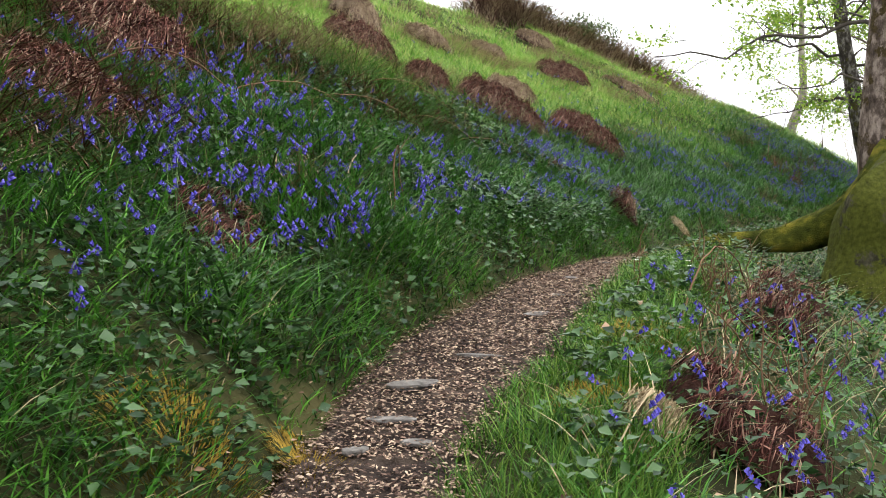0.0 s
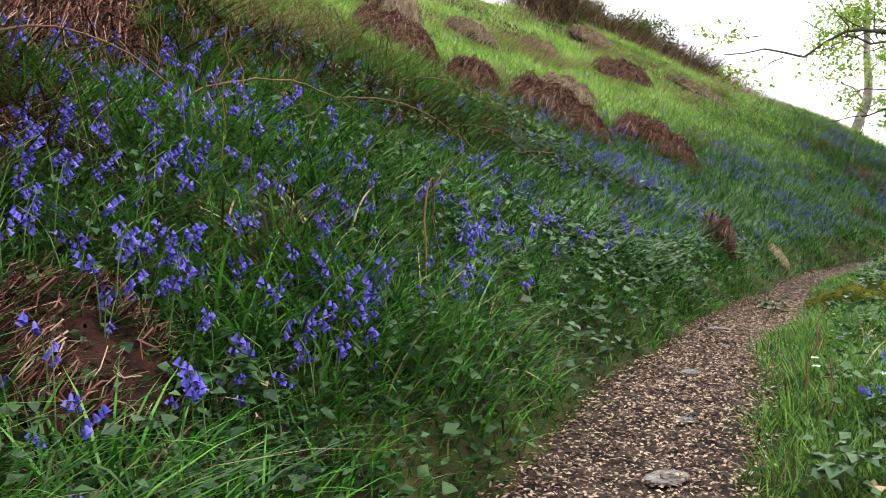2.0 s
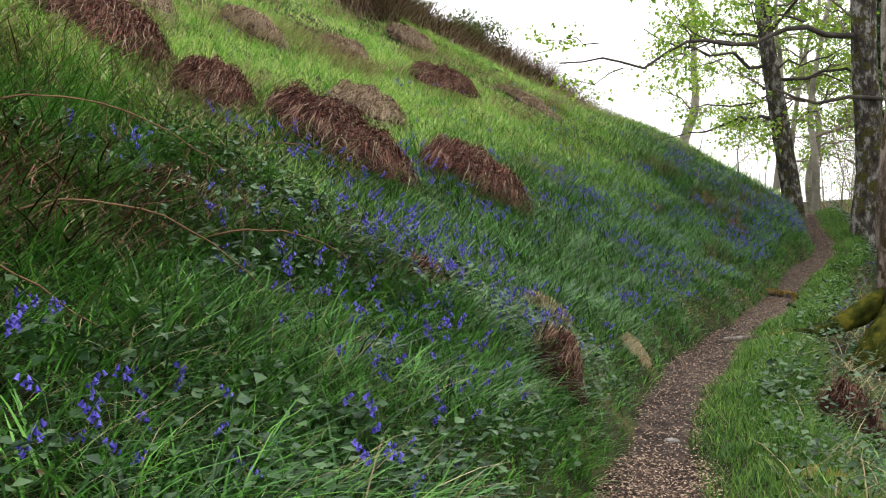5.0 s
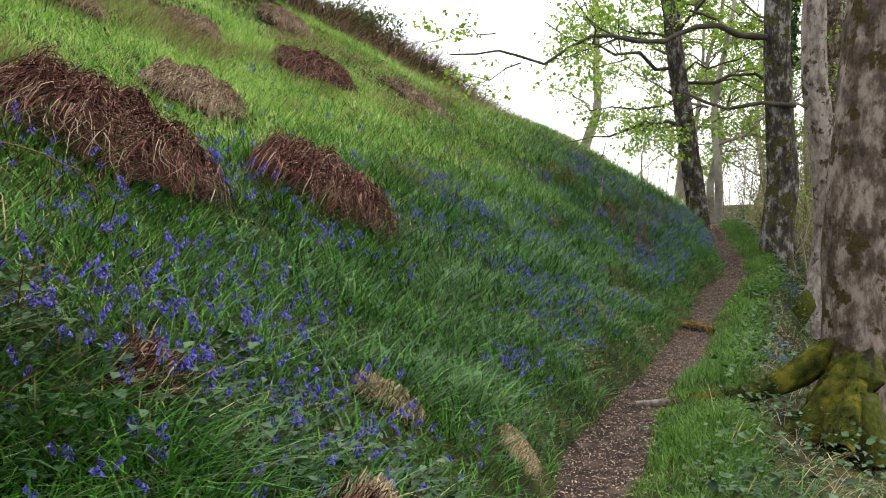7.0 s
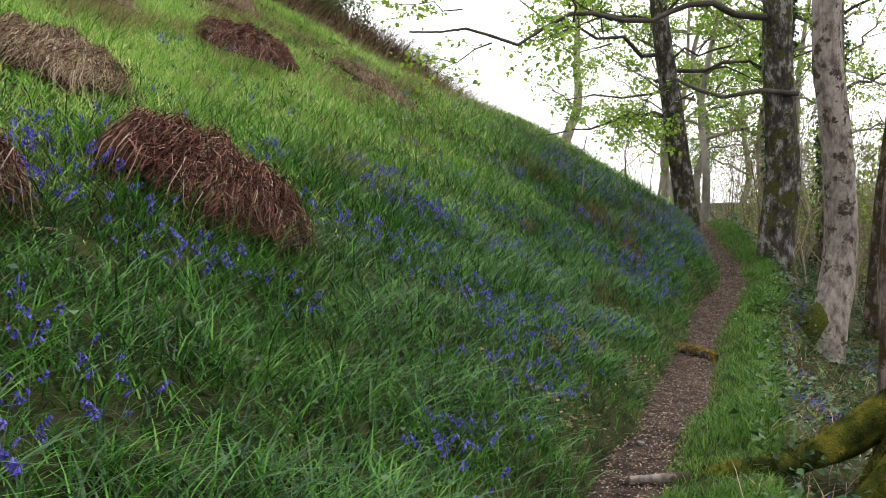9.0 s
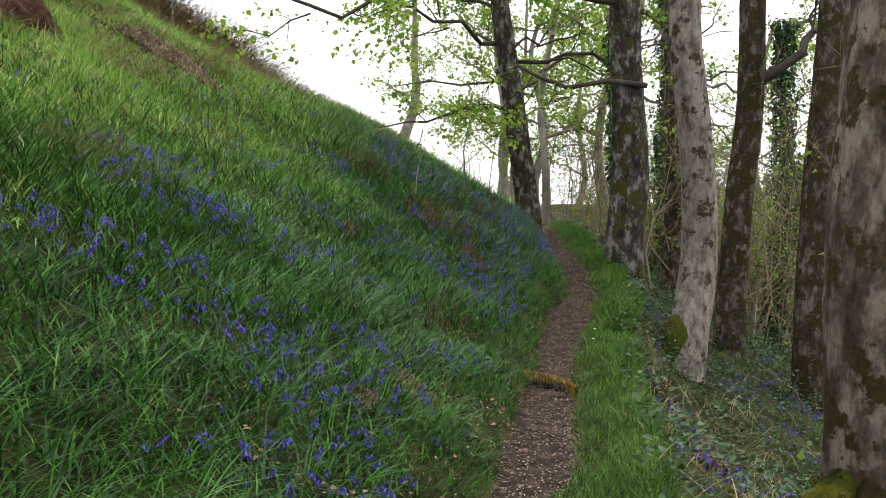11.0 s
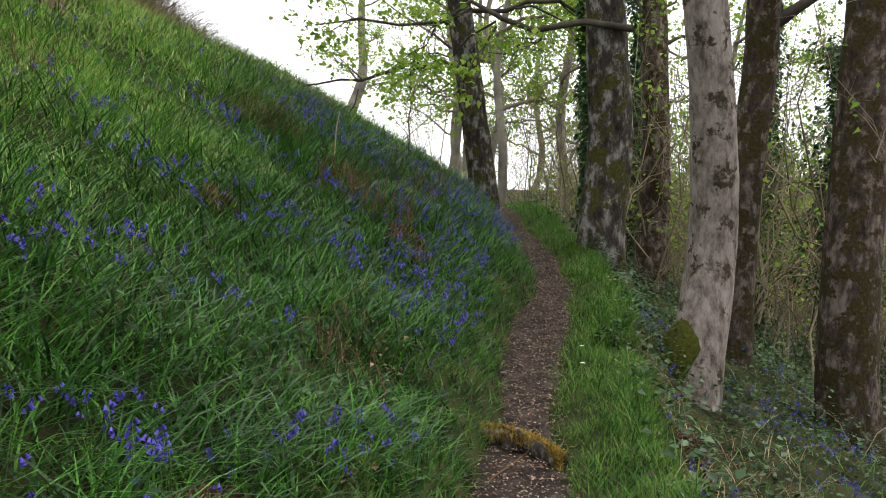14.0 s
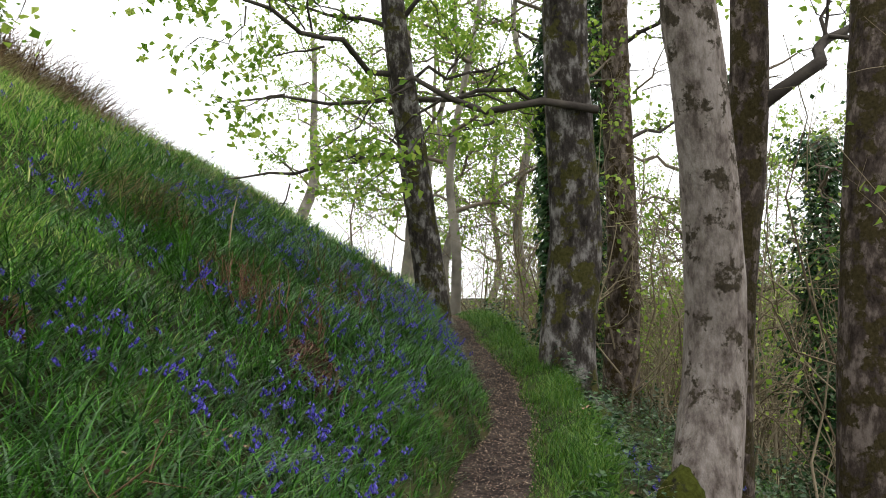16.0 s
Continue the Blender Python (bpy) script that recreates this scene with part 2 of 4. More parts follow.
def half_width(s):
    return 0.19 + 0.04 * np.sin(s * 1.3) + 0.025 * np.sin(s * 3.1 + 1) + 0.1 * (1 - ease(s, 11, 17))


def land(x, y):
    """Height of the ground."""
    s, d, z = beside(x, y)
    w = half_width(s)
    up = np.clip(d - w, 0, None)
    crest = CREST + 0.5 * np.sin(s * 0.35)
    slope = 0.56 * np.minimum(up, crest) + 0.16 * ease(up, 0.0, 0.35)
    over = np.clip(up - crest, 0, None)
    slope = slope + 0.1 * np.minimum(over, 3) - 0.06 * np.clip(over - 3, 0, 60)
    down = np.clip(-d - w, 0, None)
    fall = 0.05 * ease(down, 0, 0.3) - 0.4 * np.clip(down - 0.6, 0, 2.0) - 0.5 * np.clip(down - 2.6, 0, 7) + 0.33 * np.clip(down - 22, 0, 35)
    fall = fall - 0.57 * ease(s, 23, 28.5) * ease(down, 0.55, 1.35)
    slope = slope - 0.8 * ease(s, 33, 41) * ease(up, 4.2, 8.5)
    bumps = ease(np.abs(d), w, w + 1.2) * (0.07 * ripple(x, y, 1.6, 3) + 0.03 * ripple(x, y, 5, 4)) + ease(np.abs(d), 15, 60) * 0.8 * ripple(x, y, 0.07, 6)
    trench = -0.05 * (1 - ease(np.abs(d), w - 0.05, w + 0.1))
    return z + slope + fall + bumps + trench


# ---- mesh helpers ----
def mesh_from(name, co, faces, material, smooth=False):
    """A mesh from an array of places and a list of (n, k) arrays of corner numbers."""
    me = bpy.data.meshes.new(name)
    co = np.ascontiguousarray(co, np.float32)
    me.vertices.add(len(co))
    me.vertices.foreach_set("co", co.ravel())
    faces = [np.asarray(f, np.int32) for f in faces if len(f)]
    loops = np.concatenate([f.ravel() for f in faces])
    totals = np.concatenate([np.full(len(f), f.shape[1], np.int32) for f in faces])
    me.loops.add(len(loops))
    me.loops.foreach_set("vertex_index", loops)
    me.polygons.add(len(totals))
    me.polygons.foreach_set("loop_start", np.r_[0, np.cumsum(totals)[:-1]].astype(np.int32))
    me.polygons.foreach_set("loop_total", totals)
    if smooth:
        me.polygons.foreach_set("use_smooth", np.ones(len(totals), bool))
    me.update(calc_edges=True)
    me.materials.append(material)
    return me


def part(name, me, parent, label=""):
    ob = new(name, me)
    ob.parent = parent
    return tagged(ob, label)


class Heap:
    """Gathers pieces of geometry into one mesh."""

    def __init__(self):
        self.co, self.faces, self.n = [], {3: [], 4: []}, 0

    def add(self, co, *faces):
        for f in faces:
            if len(f):
                f = np.asarray(f)
                self.faces[f.shape[1]].append(f + self.n)
        self.co.append(np.asarray(co))
        self.n += len(co)

    def mesh(self, name, material, smooth=False):
        return mesh_from(name, np.concatenate(self.co), [np.concatenate(f) for f in self.faces.values() if f], material, smooth)


def blades(p, height, width, az, lean, droop, segs=3, tip=0.0):
    """Tapering curved strips that start at p: leaning the way az by lean, and drooping past that."""
    n = len(p)
    way = np.stack([np.cos(az), np.sin(az), np.zeros(n)], 1)
    side = np.stack([-np.sin(az), np.cos(az), np.zeros(n)], 1)
    rows = []
    for i in range(segs + 1):
        u = i / segs
        out = height * (lean * u + droop * u * u)
        rise = height * (u - 0.55 * droop * u ** 2.2)
        c = p + way * out[:, None] + np.array([0, 0, 1.0]) * rise[:, None]
        if i < segs or tip:
            w = (width * (0.75 + 0.5 * u) if i < segs - 1 else width * 0.6)[:, None] * 0.5
            rows += [c - side * w, c + side * w]
        else:
            rows.append(c)
    k = len(rows)
    co = np.stack(rows, 1).reshape(-1, 3)
    base = np.arange(n)[:, None] * k
    quads = [base + np.array([[2 * i, 2 * i + 1, 2 * i + 3, 2 * i + 2]]) for i in range(segs - 1 + (1 if tip else 0))]
    tris = [] if tip else base + np.array([[2 * segs - 2, 2 * segs - 1, 2 * segs]])
    return co, (np.concatenate(quads) if quads else []), tris


def leaflets(p, way, normal, length, width, fold=0.15):
    """Folded leaf shapes: a midrib and two lobed halves."""
    way = way / np.linalg.norm(way, axis=1)[:, None]
    side = np.cross(way, normal)
    side /= np.linalg.norm(side, axis=1)[:, None] + 1e-9
    up = np.cross(side, way)
    L, W = length[:, None], width[:, None]
    rows = [p, p + way * L * 0.4 + side * W * 0.5 + up * W * fold, p + way * L * 0.45 - up * W * 0.05, p + way * L * 0.4 - side * W * 0.5 + up * W * fold,
            p + way * L - up * W * fold]
    co = np.stack(rows, 1).reshape(-1, 3)
    base = np.arange(len(p))[:, None] * 5
    f = np.concatenate([base + np.array([c]) for c in ((0, 2, 1), (0, 3, 2), (1, 2, 4), (2, 3, 4))])
    return co, f


def tube(points, radii, sides=6, lumps=0.0, seed=0, flare=None):
    """A tapering tube along a line of points."""
    p = np.asarray(points, float)
    t = np.gradient(p, axis=0)
    t /= np.linalg.norm(t, axis=1)[:, None] + 1e-9
    ref = np.where(np.abs(t[:, 2:3]) > 0.8, np.array([[1.0, 0, 0]]), np.array([[0, 0, 1.0]]))
    a = np.cross(t, ref)
    a /= np.linalg.norm(a, axis=1)[:, None]
    b = np.cross(t, a)
    th = np.linspace(0, 2 * np.pi, sides, endpoint=False)
    r = np.asarray(radii, float)[:, None] * np.ones((1, sides))
    if lumps:
        v = np.arange(len(p))[:, None] * 0.45
        r = r * (1 + lumps * (np.sin(2 * th + v * 0.7 + seed) + 0.7 * np.sin(3 * th - v + seed * 2) + 0.5 * np.sin(5 * th + v * 1.9 + seed)) / 2)
    if flare is not None:
        r = r + flare(np.arange(len(p))[:, None], th[None, :])
    co = p[:, None, :] + a[:, None, :] * (r * np.cos(th))[:, :, None] + b[:, None, :] * (r * np.sin(th))[:, :, None]
    i, j = np.meshgrid(np.arange(len(p) - 1), np.arange(sides), indexing="ij")
    j2 = (j + 1) % sides
    q = np.stack([i * sides + j, i * sides + j2, (i + 1) * sides + j2, (i + 1) * sides + j], -1).reshape(-1, 4)
    return co.reshape(-1, 3), q


def spot(x, y, lift=0.0):
    return np.array([x, y, float(land(x, y)[0]) + lift])


# ---- ground ----
def spread(lo, hi, fine, far):
    a = np.arange(lo, hi, fine)
    out, step, v = [], fine, 0.0
    while v < far:
        step *= 1.25
        v += step
        out.append(v)
    out = np.array(out)
    return np.r_[lo - out[::-1], a, a[-1] + out]


gx, gy = spread(-9, 27, 0.16, 1600), spread(-4, 42, 0.16, 1600)
X, Y = np.meshgrid(gx, gy)
G = np.stack([X.ravel(), Y.ravel(), land(X.ravel(), Y.ravel())], 1)
i, j = np.meshgrid(np.arange(len(gy) - 1), np.arange(len(gx) - 1), indexing="ij")
k = i * len(gx) + j
quads = np.stack([k, k + 1, k + len(gx) + 1, k + len(gx)], -1).reshape(-1, 4)
ground = tagged(new("ground", mesh_from("ground", G, [quads], SOIL, True)), "steep grassy hillside with mossy dark soil under the turf", "hillside", kind="structure")

# the trodden track
m = LENGTH < 52
ls, lh, ln = LINE[m], HEADING[m], LENGTH[m]
across = np.linspace(-1, 1, 9)
w = half_width(ln)[:, None] * across[None, :] * 1.25
px = ls[:, 0:1] - lh[:, 1:2] * w
py = ls[:, 1:2] + lh[:, 0:1] * w
pz = ls[:, 2:3] + 0.03 * across[None, :] ** 2 - 0.012 + 0.012 * ripple(px, py, 9, 8) - 0.03 * (np.abs(across[None, :]) > 0.95)
co = np.stack([px, py, pz], -1).reshape(-1, 3)
i, j = np.meshgrid(np.arange(len(ls) - 1), np.arange(8), indexing="ij")
k = i * 9 + j
path = tagged(new("path", mesh_from("path", co, [np.stack([k, k + 1, k + 10, k + 9], -1).reshape(-1, 4)], TRODDEN, True)),
              "narrow trodden earth footpath strewn with leaf litter", "footpath", kind="structure")

# ---- planting ----
RNG = np.random.RandomState(11)


def scatter(n, s0, s1, d0, d1, rng=RNG, bias=1.0):
    """Random places beside the track."""
    s = rng.uniform(s0, s1, n)
    u = rng.uniform(0, 1, n) ** bias
    d = d0 + (d1 - d0) * u
    i = np.clip(np.searchsorted(LENGTH, s), 0, len(LINE) - 1)
    x = LINE[i, 0] - HEADING[i, 1] * d + rng.uniform(-0.08, 0.08, n)
    y = LINE[i, 1] + HEADING[i, 0] * d + rng.uniform(-0.08, 0.08, n)
    return x, y, s, d


def sown(n, s0, s1, d0, d1, rng=RNG, bias=1.0, gap=0.04):
    x, y, s, d = scatter(n, s0, s1, d0, d1, rng, bias)
    _, d, _ = beside(x, y)
    keep = np.abs(d) > half_width(s) + gap
    x, y, s, d = x[keep], y[keep], s[keep], d[keep]
    return np.stack([x, y, land(x, y) - 0.01], 1), s, d


def downhill(s):
    i = np.clip(np.searchsorted(LENGTH, s), 0, len(LINE) - 1)
    return np.arctan2(-HEADING[i, 0], HEADING[i, 1])


def stuff(name, heap, material, label, category):
    return tagged(new(name, heap.mesh(name, material)), label, category, kind="stuff")


def lawn(heap, n, s0, s1, d0, d1, h, wd, droop=(0.2, 0.8), segs=3, clump=True, bias=1.0, spread_az=1.9, gap=0.04, fade_in=0.0, fade_out=0.0):
    """Grass blades over a stretch, thinning out raggedly over its inner and outer margins."""
    p, s, d = sown(n, s0, s1, d0, d1, bias=bias, gap=gap)
    rag = d + 0.7 * ripple(p[:, 0], p[:, 1], 1.1, 24) + 0.3 * ripple(p[:, 0], p[:, 1], 4.0, 25)
    thin = np.ones(len(p))
    if fade_in:
        thin = thin * ease(rag, d0, d0 + fade_in)
    if fade_out:
        thin = thin * (1 - ease(rag, d1 - fade_out, d1))
    keep = RNG.uniform(0, 1, len(p)) < thin
    p, s, d = p[keep], s[keep], d[keep]
    k = len(p)
    tuft = 0.95 + 0.35 * ripple(p[:, 0], p[:, 1], 3.0, 21) + 0.45 * ripple(p[:, 0], p[:, 1], 9.0, 22)
    height = RNG.uniform(*h, k) * np.clip(tuft, 0.3, 1.8) * (0.45 + 0.55 * ease(np.abs(d), 0.25, 0.8))
    az = downhill(s) + 1.0 * ripple(p[:, 0], p[:, 1], 2.5, 23) + RNG.normal(0, spread_az, k)
    heap.add(*blades(p, height, RNG.uniform(*wd, k), az, RNG.uniform(0.1, 0.9, k), RNG.uniform(*droop, k), segs))


g = Heap()
lawn(g, 66000, 7.0, 17, 0.22, 4.6, (0.12, 0.32), (0.004, 0.010), droop=(0.3, 1.0), segs=4, fade_out=2.2)
lawn(g, 125000, 16, 40, 0.22, 5.8, (0.12, 0.32), (0.005, 0.011), droop=(0.3, 1.0), segs=3, fade_out=3.2)
lawn(g, 26000, 14, 46, 3.0, 11, (0.1, 0.26), (0.008, 0.015), droop=(0.3, 1.0), segs=2, fade_out=5)
stuff("hillside_grass", g, GRASS, "long drooping dark green grass and bluebell leaves", "grass")
g = Heap()
lawn(g, 74000, 14, 30, 1.6, 8.5, (0.08, 0.2), (0.007, 0.014), segs=2, fade_in=3.0)
lawn(g, 18000, 4.5, 15, 2.6, 9, (0.1, 0.25), (0.007, 0.013), segs=2, fade_in=2.0)
lawn(g, 135000, 16, 58, 2.2, 12.6, (0.08, 0.22), (0.013, 0.022), segs=2, fade_in=3.2)
lawn(g, 14000, 38, 72, 0.25, 13, (0.2, 0.4), (0.02, 0.04), segs=2)
stuff("upper_turf", g, TURF, "pale yellow-green turf on the upper hillside, open-sky light in its colour", "grass")
g = Heap()
lawn(g, 44000, 4.5, 22, -1.0, -0.2, (0.09, 0.2), (0.003, 0.007), droop=(0.05, 0.6), segs=3, bias=1.4, gap=0.0)
lawn(g, 40000, 20, 46, -0.85, -0.15, (0.11, 0.22), (0.006, 0.010), droop=(0.05, 0.6), segs=2, bias=1.4, gap=0.0)
lawn(g, 12000, 4.5, 44, 0.2, 0.8, (0.1, 0.2), (0.004, 0.008), segs=3, gap=0.0)
stuff("verge_grass", g, SHORT, "short bright green grass along the footpath verge", "grass")
g = Heap()
lawn(g, 6000, 4.5, 18, 0.4, 6, (0.16, 0.36), (0.003, 0.007), droop=(0.4, 1.1), segs=4)
lawn(g, 5000, 18, 50, 3.0, 12, (0.2, 0.4), (0.007, 0.014), droop=(0.4, 1.1), segs=2)
lawn(g, 3000, 4.5, 30, -2.5, -0.7, (0.15, 0.35), (0.004, 0.009), droop=(0.4, 1.1), segs=3)
# withered swathes that hang down the slope in patches
p, s, d = sown(70000, 14, 46, 3.0, 11)
swathe = ripple(p[:, 0], p[:, 1], 1.3, 27) + 0.5 * ripple(p[:, 0], p[:, 1], 4.0, 28) + 0.25 * ease(d, 3, 6)
keep = swathe > 0.6
p, s = p[keep] + np.array([0, 0, 0.05]), s[keep]
k = len(p)
g.add(*blades(p, RNG.uniform(0.15, 0.36, k), RNG.uniform(0.005, 0.011, k), downhill(s) + RNG.normal(0, 0.7, k), RNG.uniform(0.4, 1.1, k), RNG.uniform(0.5, 1.1, k), 3))
stuff("dry_grass", g, STRAW, "withered straw-coloured grass among the green turf", "grass")

g = Heap()
lawn(g, 16000, 18, 36, 0.3, 4.2, (0.16, 0.34), (0.009, 0.016), droop=(0.5, 1.1), segs=3, fade_out=1.5)
lawn(g, 5000, 9, 18, 0.4, 3.4, (0.16, 0.32), (0.008, 0.014), droop=(0.5, 1.1), segs=4, fade_out=1.2)
stuff("bluebell_leaves", g, HERB, "dark glossy strap leaves of bluebells", "leaves")

# litter on the path
x, y, s, d = scatter(44000, 7, 45, -0.3, 0.3)
x2, y2, s2, d2 = scatter(34000, 7, 17, -0.42, 0.42)
x, y, s, d = np.r_[x, x2], np.r_[y, y2], np.r_[s, s2], np.r_[d, d2]
_, _, pz0 = beside(x, y)
n = len(x)
p = np.stack([x, y, pz0 + 0.028 * (d / 0.4) ** 2 + RNG.uniform(0.002, 0.012, n)], 1)
az = RNG.uniform(0, 6.28, n)
way = np.stack([np.cos(az), np.sin(az), RNG.normal(0, 0.2, n)], 1)
nor = np.stack([RNG.normal(0, 0.3, n), RNG.normal(0, 0.3, n), np.ones(n)], 1)
g = Heap()
g.add(*leaflets(p, way, nor, 0.01 + 0.024 * RNG.uniform(0, 1, n) ** 1.5, RNG.uniform(0.006, 0.015, n)))
stuff("leaf_litter", g, CHIP, "tan and brown leaf scales and chips on the footpath", "leaf litter")


# ---- trees ----
def wander(a, b, n, amount, rng, sag=0.0):
    """A crooked line from a to b."""
    a, b = np.asarray(a, float), np.asarray(b, float)
    u = np.linspace(0, 1, n)[:, None]
    length = np.linalg.norm(b - a)
    off = np.cumsum(rng.normal(0, 1, (n, 3)), 0)
    off = off - u * off[-1]
    line = a + (b - a) * u + off * amount * length / n
    line[:, 2] -= sag * length * 4 * (u * (1 - u))[:, 0]
    return line


def limb(heap, buds, a, b, r, rng, depth=2, twigs=5, crook=0.3, sag=0.0, sides=6, spur=0.42, n=9):
    """A limb with its side branches; the twigs' ends go into buds."""
    line = wander(a, b, n, crook, rng, sag)
    length = np.linalg.norm(np.asarray(b) - np.asarray(a))
    heap.add(*tube(line, r * np.linspace(1, 0.22, n), sides))
    if depth == 0:
        buds.append(line[-1])
        buds.append(line[n // 2])
        return
    main = (np.asarray(b) - np.asarray(a)) / length
    for k in range(twigs):
        u = rng.uniform(0.25, 1.0)
        i = int(u * (n - 1))
        out = rng.normal(0, 1, 3)
        out -= main * out.dot(main)
        out /= np.linalg.norm(out)
        to = main * 0.75 + out * 0.9 + np.array([0, 0, 0.12])
        to = to / np.linalg.norm(to) * length * spur * rng.uniform(0.55, 1.2) * (1.25 - 0.5 * u)
        limb(heap, buds, line[i], line[i] + to, r * (1 - 0.75 * u) * 0.5 + 0.003, rng, depth - 1, twigs, crook, 0.02, 4 if depth > 1 else 3, spur, 6 if depth > 1 else 4)


def foliage(heap, buds, rng, each=5, size=0.09, spread_r=0.16):
    p = np.repeat(np.array(buds), each, 0)
    n = len(p)
    p = p + rng.normal(0, spread_r, (n, 3)) * np.array([1, 1, 0.6])
    way = rng.normal(0, 1, (n, 3)) + np.array([0, 0, -0.25])
    nor = rng.normal(0, 0.5, (n, 3)) + np.array([0, 0, 1.0])
    L = size * rng.uniform(0.5, 1.3, n)
    heap.add(*leaflets(p, way, nor, L, L * 0.85))


def tree(name, spine, r0, r1, bark_mat, label, limbs, seed=0, roots=(), flare=0.5, sides=20, leaf=None, each=5, size=0.09, lobes=5, flare_h=0.28, root_mat=None, branch_mat=None, depth=2, twigs=5):
    """A tree: trunk with flared foot, roots, limbs with their branches, and a crown of leaves."""
    rng = np.random.RandomState(seed)
    spine = spline(spine, 0.22)
    n = len(spine)
    foot = spine[0]
    base = tagged(new(name), label, "tree")
    base.location = foot
    u = np.linspace(0, 1, n)
    radii = r0 + (r1 - r0) * u ** 0.9
    hgt = (spine[:, 2] - foot[2])[:, None]

    def foot_flare(i, th):
        h = hgt[i[:, 0]]
        return r0 * flare * np.exp(-np.clip(h, 0, None) / flare_h) * (0.55 + 0.45 * np.sin(lobes * th + seed)) + 0.012 * np.sin(9 * th + h * 3 + seed) * np.sin(h * 5 + th * 2)

    h = Heap()
    h.add(*tube(spine - foot, radii, sides, 0.05, seed, foot_flare))
    part("trunk", h.mesh("trunk", bark_mat, True), base)
    for pts, ra, rb, mat in roots:
        line = spline(pts, 0.12)
        h = Heap()
        h.add(*tube(line - foot, np.linspace(ra, rb, len(line)) * (0.35 + 0.65 * ease(np.linspace(0, 1, len(line)), 0.0, 0.3)) * (1 + 0.12 * np.sin(np.arange(len(line)) * 0.9 + seed)), 12, 0.3, seed + 3))
        root = part("root", h.mesh("root", mat, True), base, "pale bare surface root" if mat is BARK_PALE else "moss-covered surface root")
        if mat is MOSS:
            co = np.concatenate(h.co)
            pick, nxt = rng.randint(0, len(co) - 12, 3500), rng.randint(0, 13, 3500)
            mixw = rng.uniform(0, 1, (3500, 1))
            p = co[pick] * mixw + co[pick + nxt] * (1 - mixw) + rng.normal(0, 0.008, (3500, 3))
            tufts = Heap()
            tufts.add(*blades(p, rng.uniform(0.015, 0.05, 3500), rng.uniform(0.005, 0.011, 3500), rng.uniform(0, 6.28, 3500), rng.uniform(0.2, 1.2, 3500), rng.uniform(0, 0.6, 3500), 2))
            part("moss", tufts.mesh("moss", MOSS), root, "yellow-green moss tufts")
    buds = []
    for a, b, r, kw in limbs:
        h = Heap()
        limb(h, buds, np.asarray(a) - foot, np.asarray(b) - foot, r, rng, **{"depth": depth, "twigs": twigs, **kw})
        part("limb", h.mesh("limb", branch_mat or TWIG_DARK, True), base)
    if leaf and buds:
        h = Heap()
        foliage(h, buds, rng, each, size)
        part("crown", h.mesh("crown", leaf), base, "sparse young spring leaves")
    return base


def spread_limbs(spine, n, seed, length=(2.0, 3.5), low=0.45, r=0.06):
    """Limbs all round the upper trunk."""
    rng = np.random.RandomState(seed + 50)
    line = spline(spine, 0.3)
    out = []
    for k in range(n):
        a = line[int((low + (1 - low) * (k + 0.5) / n) * (len(line) - 1))]
        th = k * 2.4 + rng.uniform(-0.4, 0.4)
        L = rng.uniform(*length)
        out.append((a, a + np.array([math.cos(th) * L, math.sin(th) * L, L * rng.uniform(0.1, 0.7)]), r * rng.uniform(0.6, 1.1), {}))
    return out


def ground_z(x, y):
    return float(land(x, y)[0])


# the mossy tree by the start of the walk
sp = [(4.65, 8.2, ground_z(4.65, 8.2) - 0.4), (4.62, 8.2, 0.5), (4.75, 8.2, 1.5), (5.0, 8.25, 2.5), (5.25, 8.4, 4.2), (5.45, 8.7, 6.5), (5.6, 8.9, 10.5)]
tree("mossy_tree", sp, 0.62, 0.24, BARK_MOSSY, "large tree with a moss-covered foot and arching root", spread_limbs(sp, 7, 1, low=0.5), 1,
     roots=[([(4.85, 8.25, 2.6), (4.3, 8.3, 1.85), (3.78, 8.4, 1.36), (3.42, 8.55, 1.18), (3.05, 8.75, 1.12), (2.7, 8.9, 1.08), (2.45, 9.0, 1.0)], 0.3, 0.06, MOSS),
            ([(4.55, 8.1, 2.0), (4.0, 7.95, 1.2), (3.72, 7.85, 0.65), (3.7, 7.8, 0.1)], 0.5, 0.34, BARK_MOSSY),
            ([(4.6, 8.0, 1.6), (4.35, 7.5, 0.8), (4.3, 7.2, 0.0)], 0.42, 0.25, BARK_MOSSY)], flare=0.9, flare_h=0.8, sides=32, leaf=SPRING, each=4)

# the tree whose root crosses the path
sp = [(7.25, 14.45, ground_z(7.25, 14.45) - 0.3), (7.25, 14.45, 1.6), (7.22, 14.45, 2.6), (7.3, 14.42, 4.2), (7.4, 14.4, 7.0), (7.4, 14.4, 10.5)]
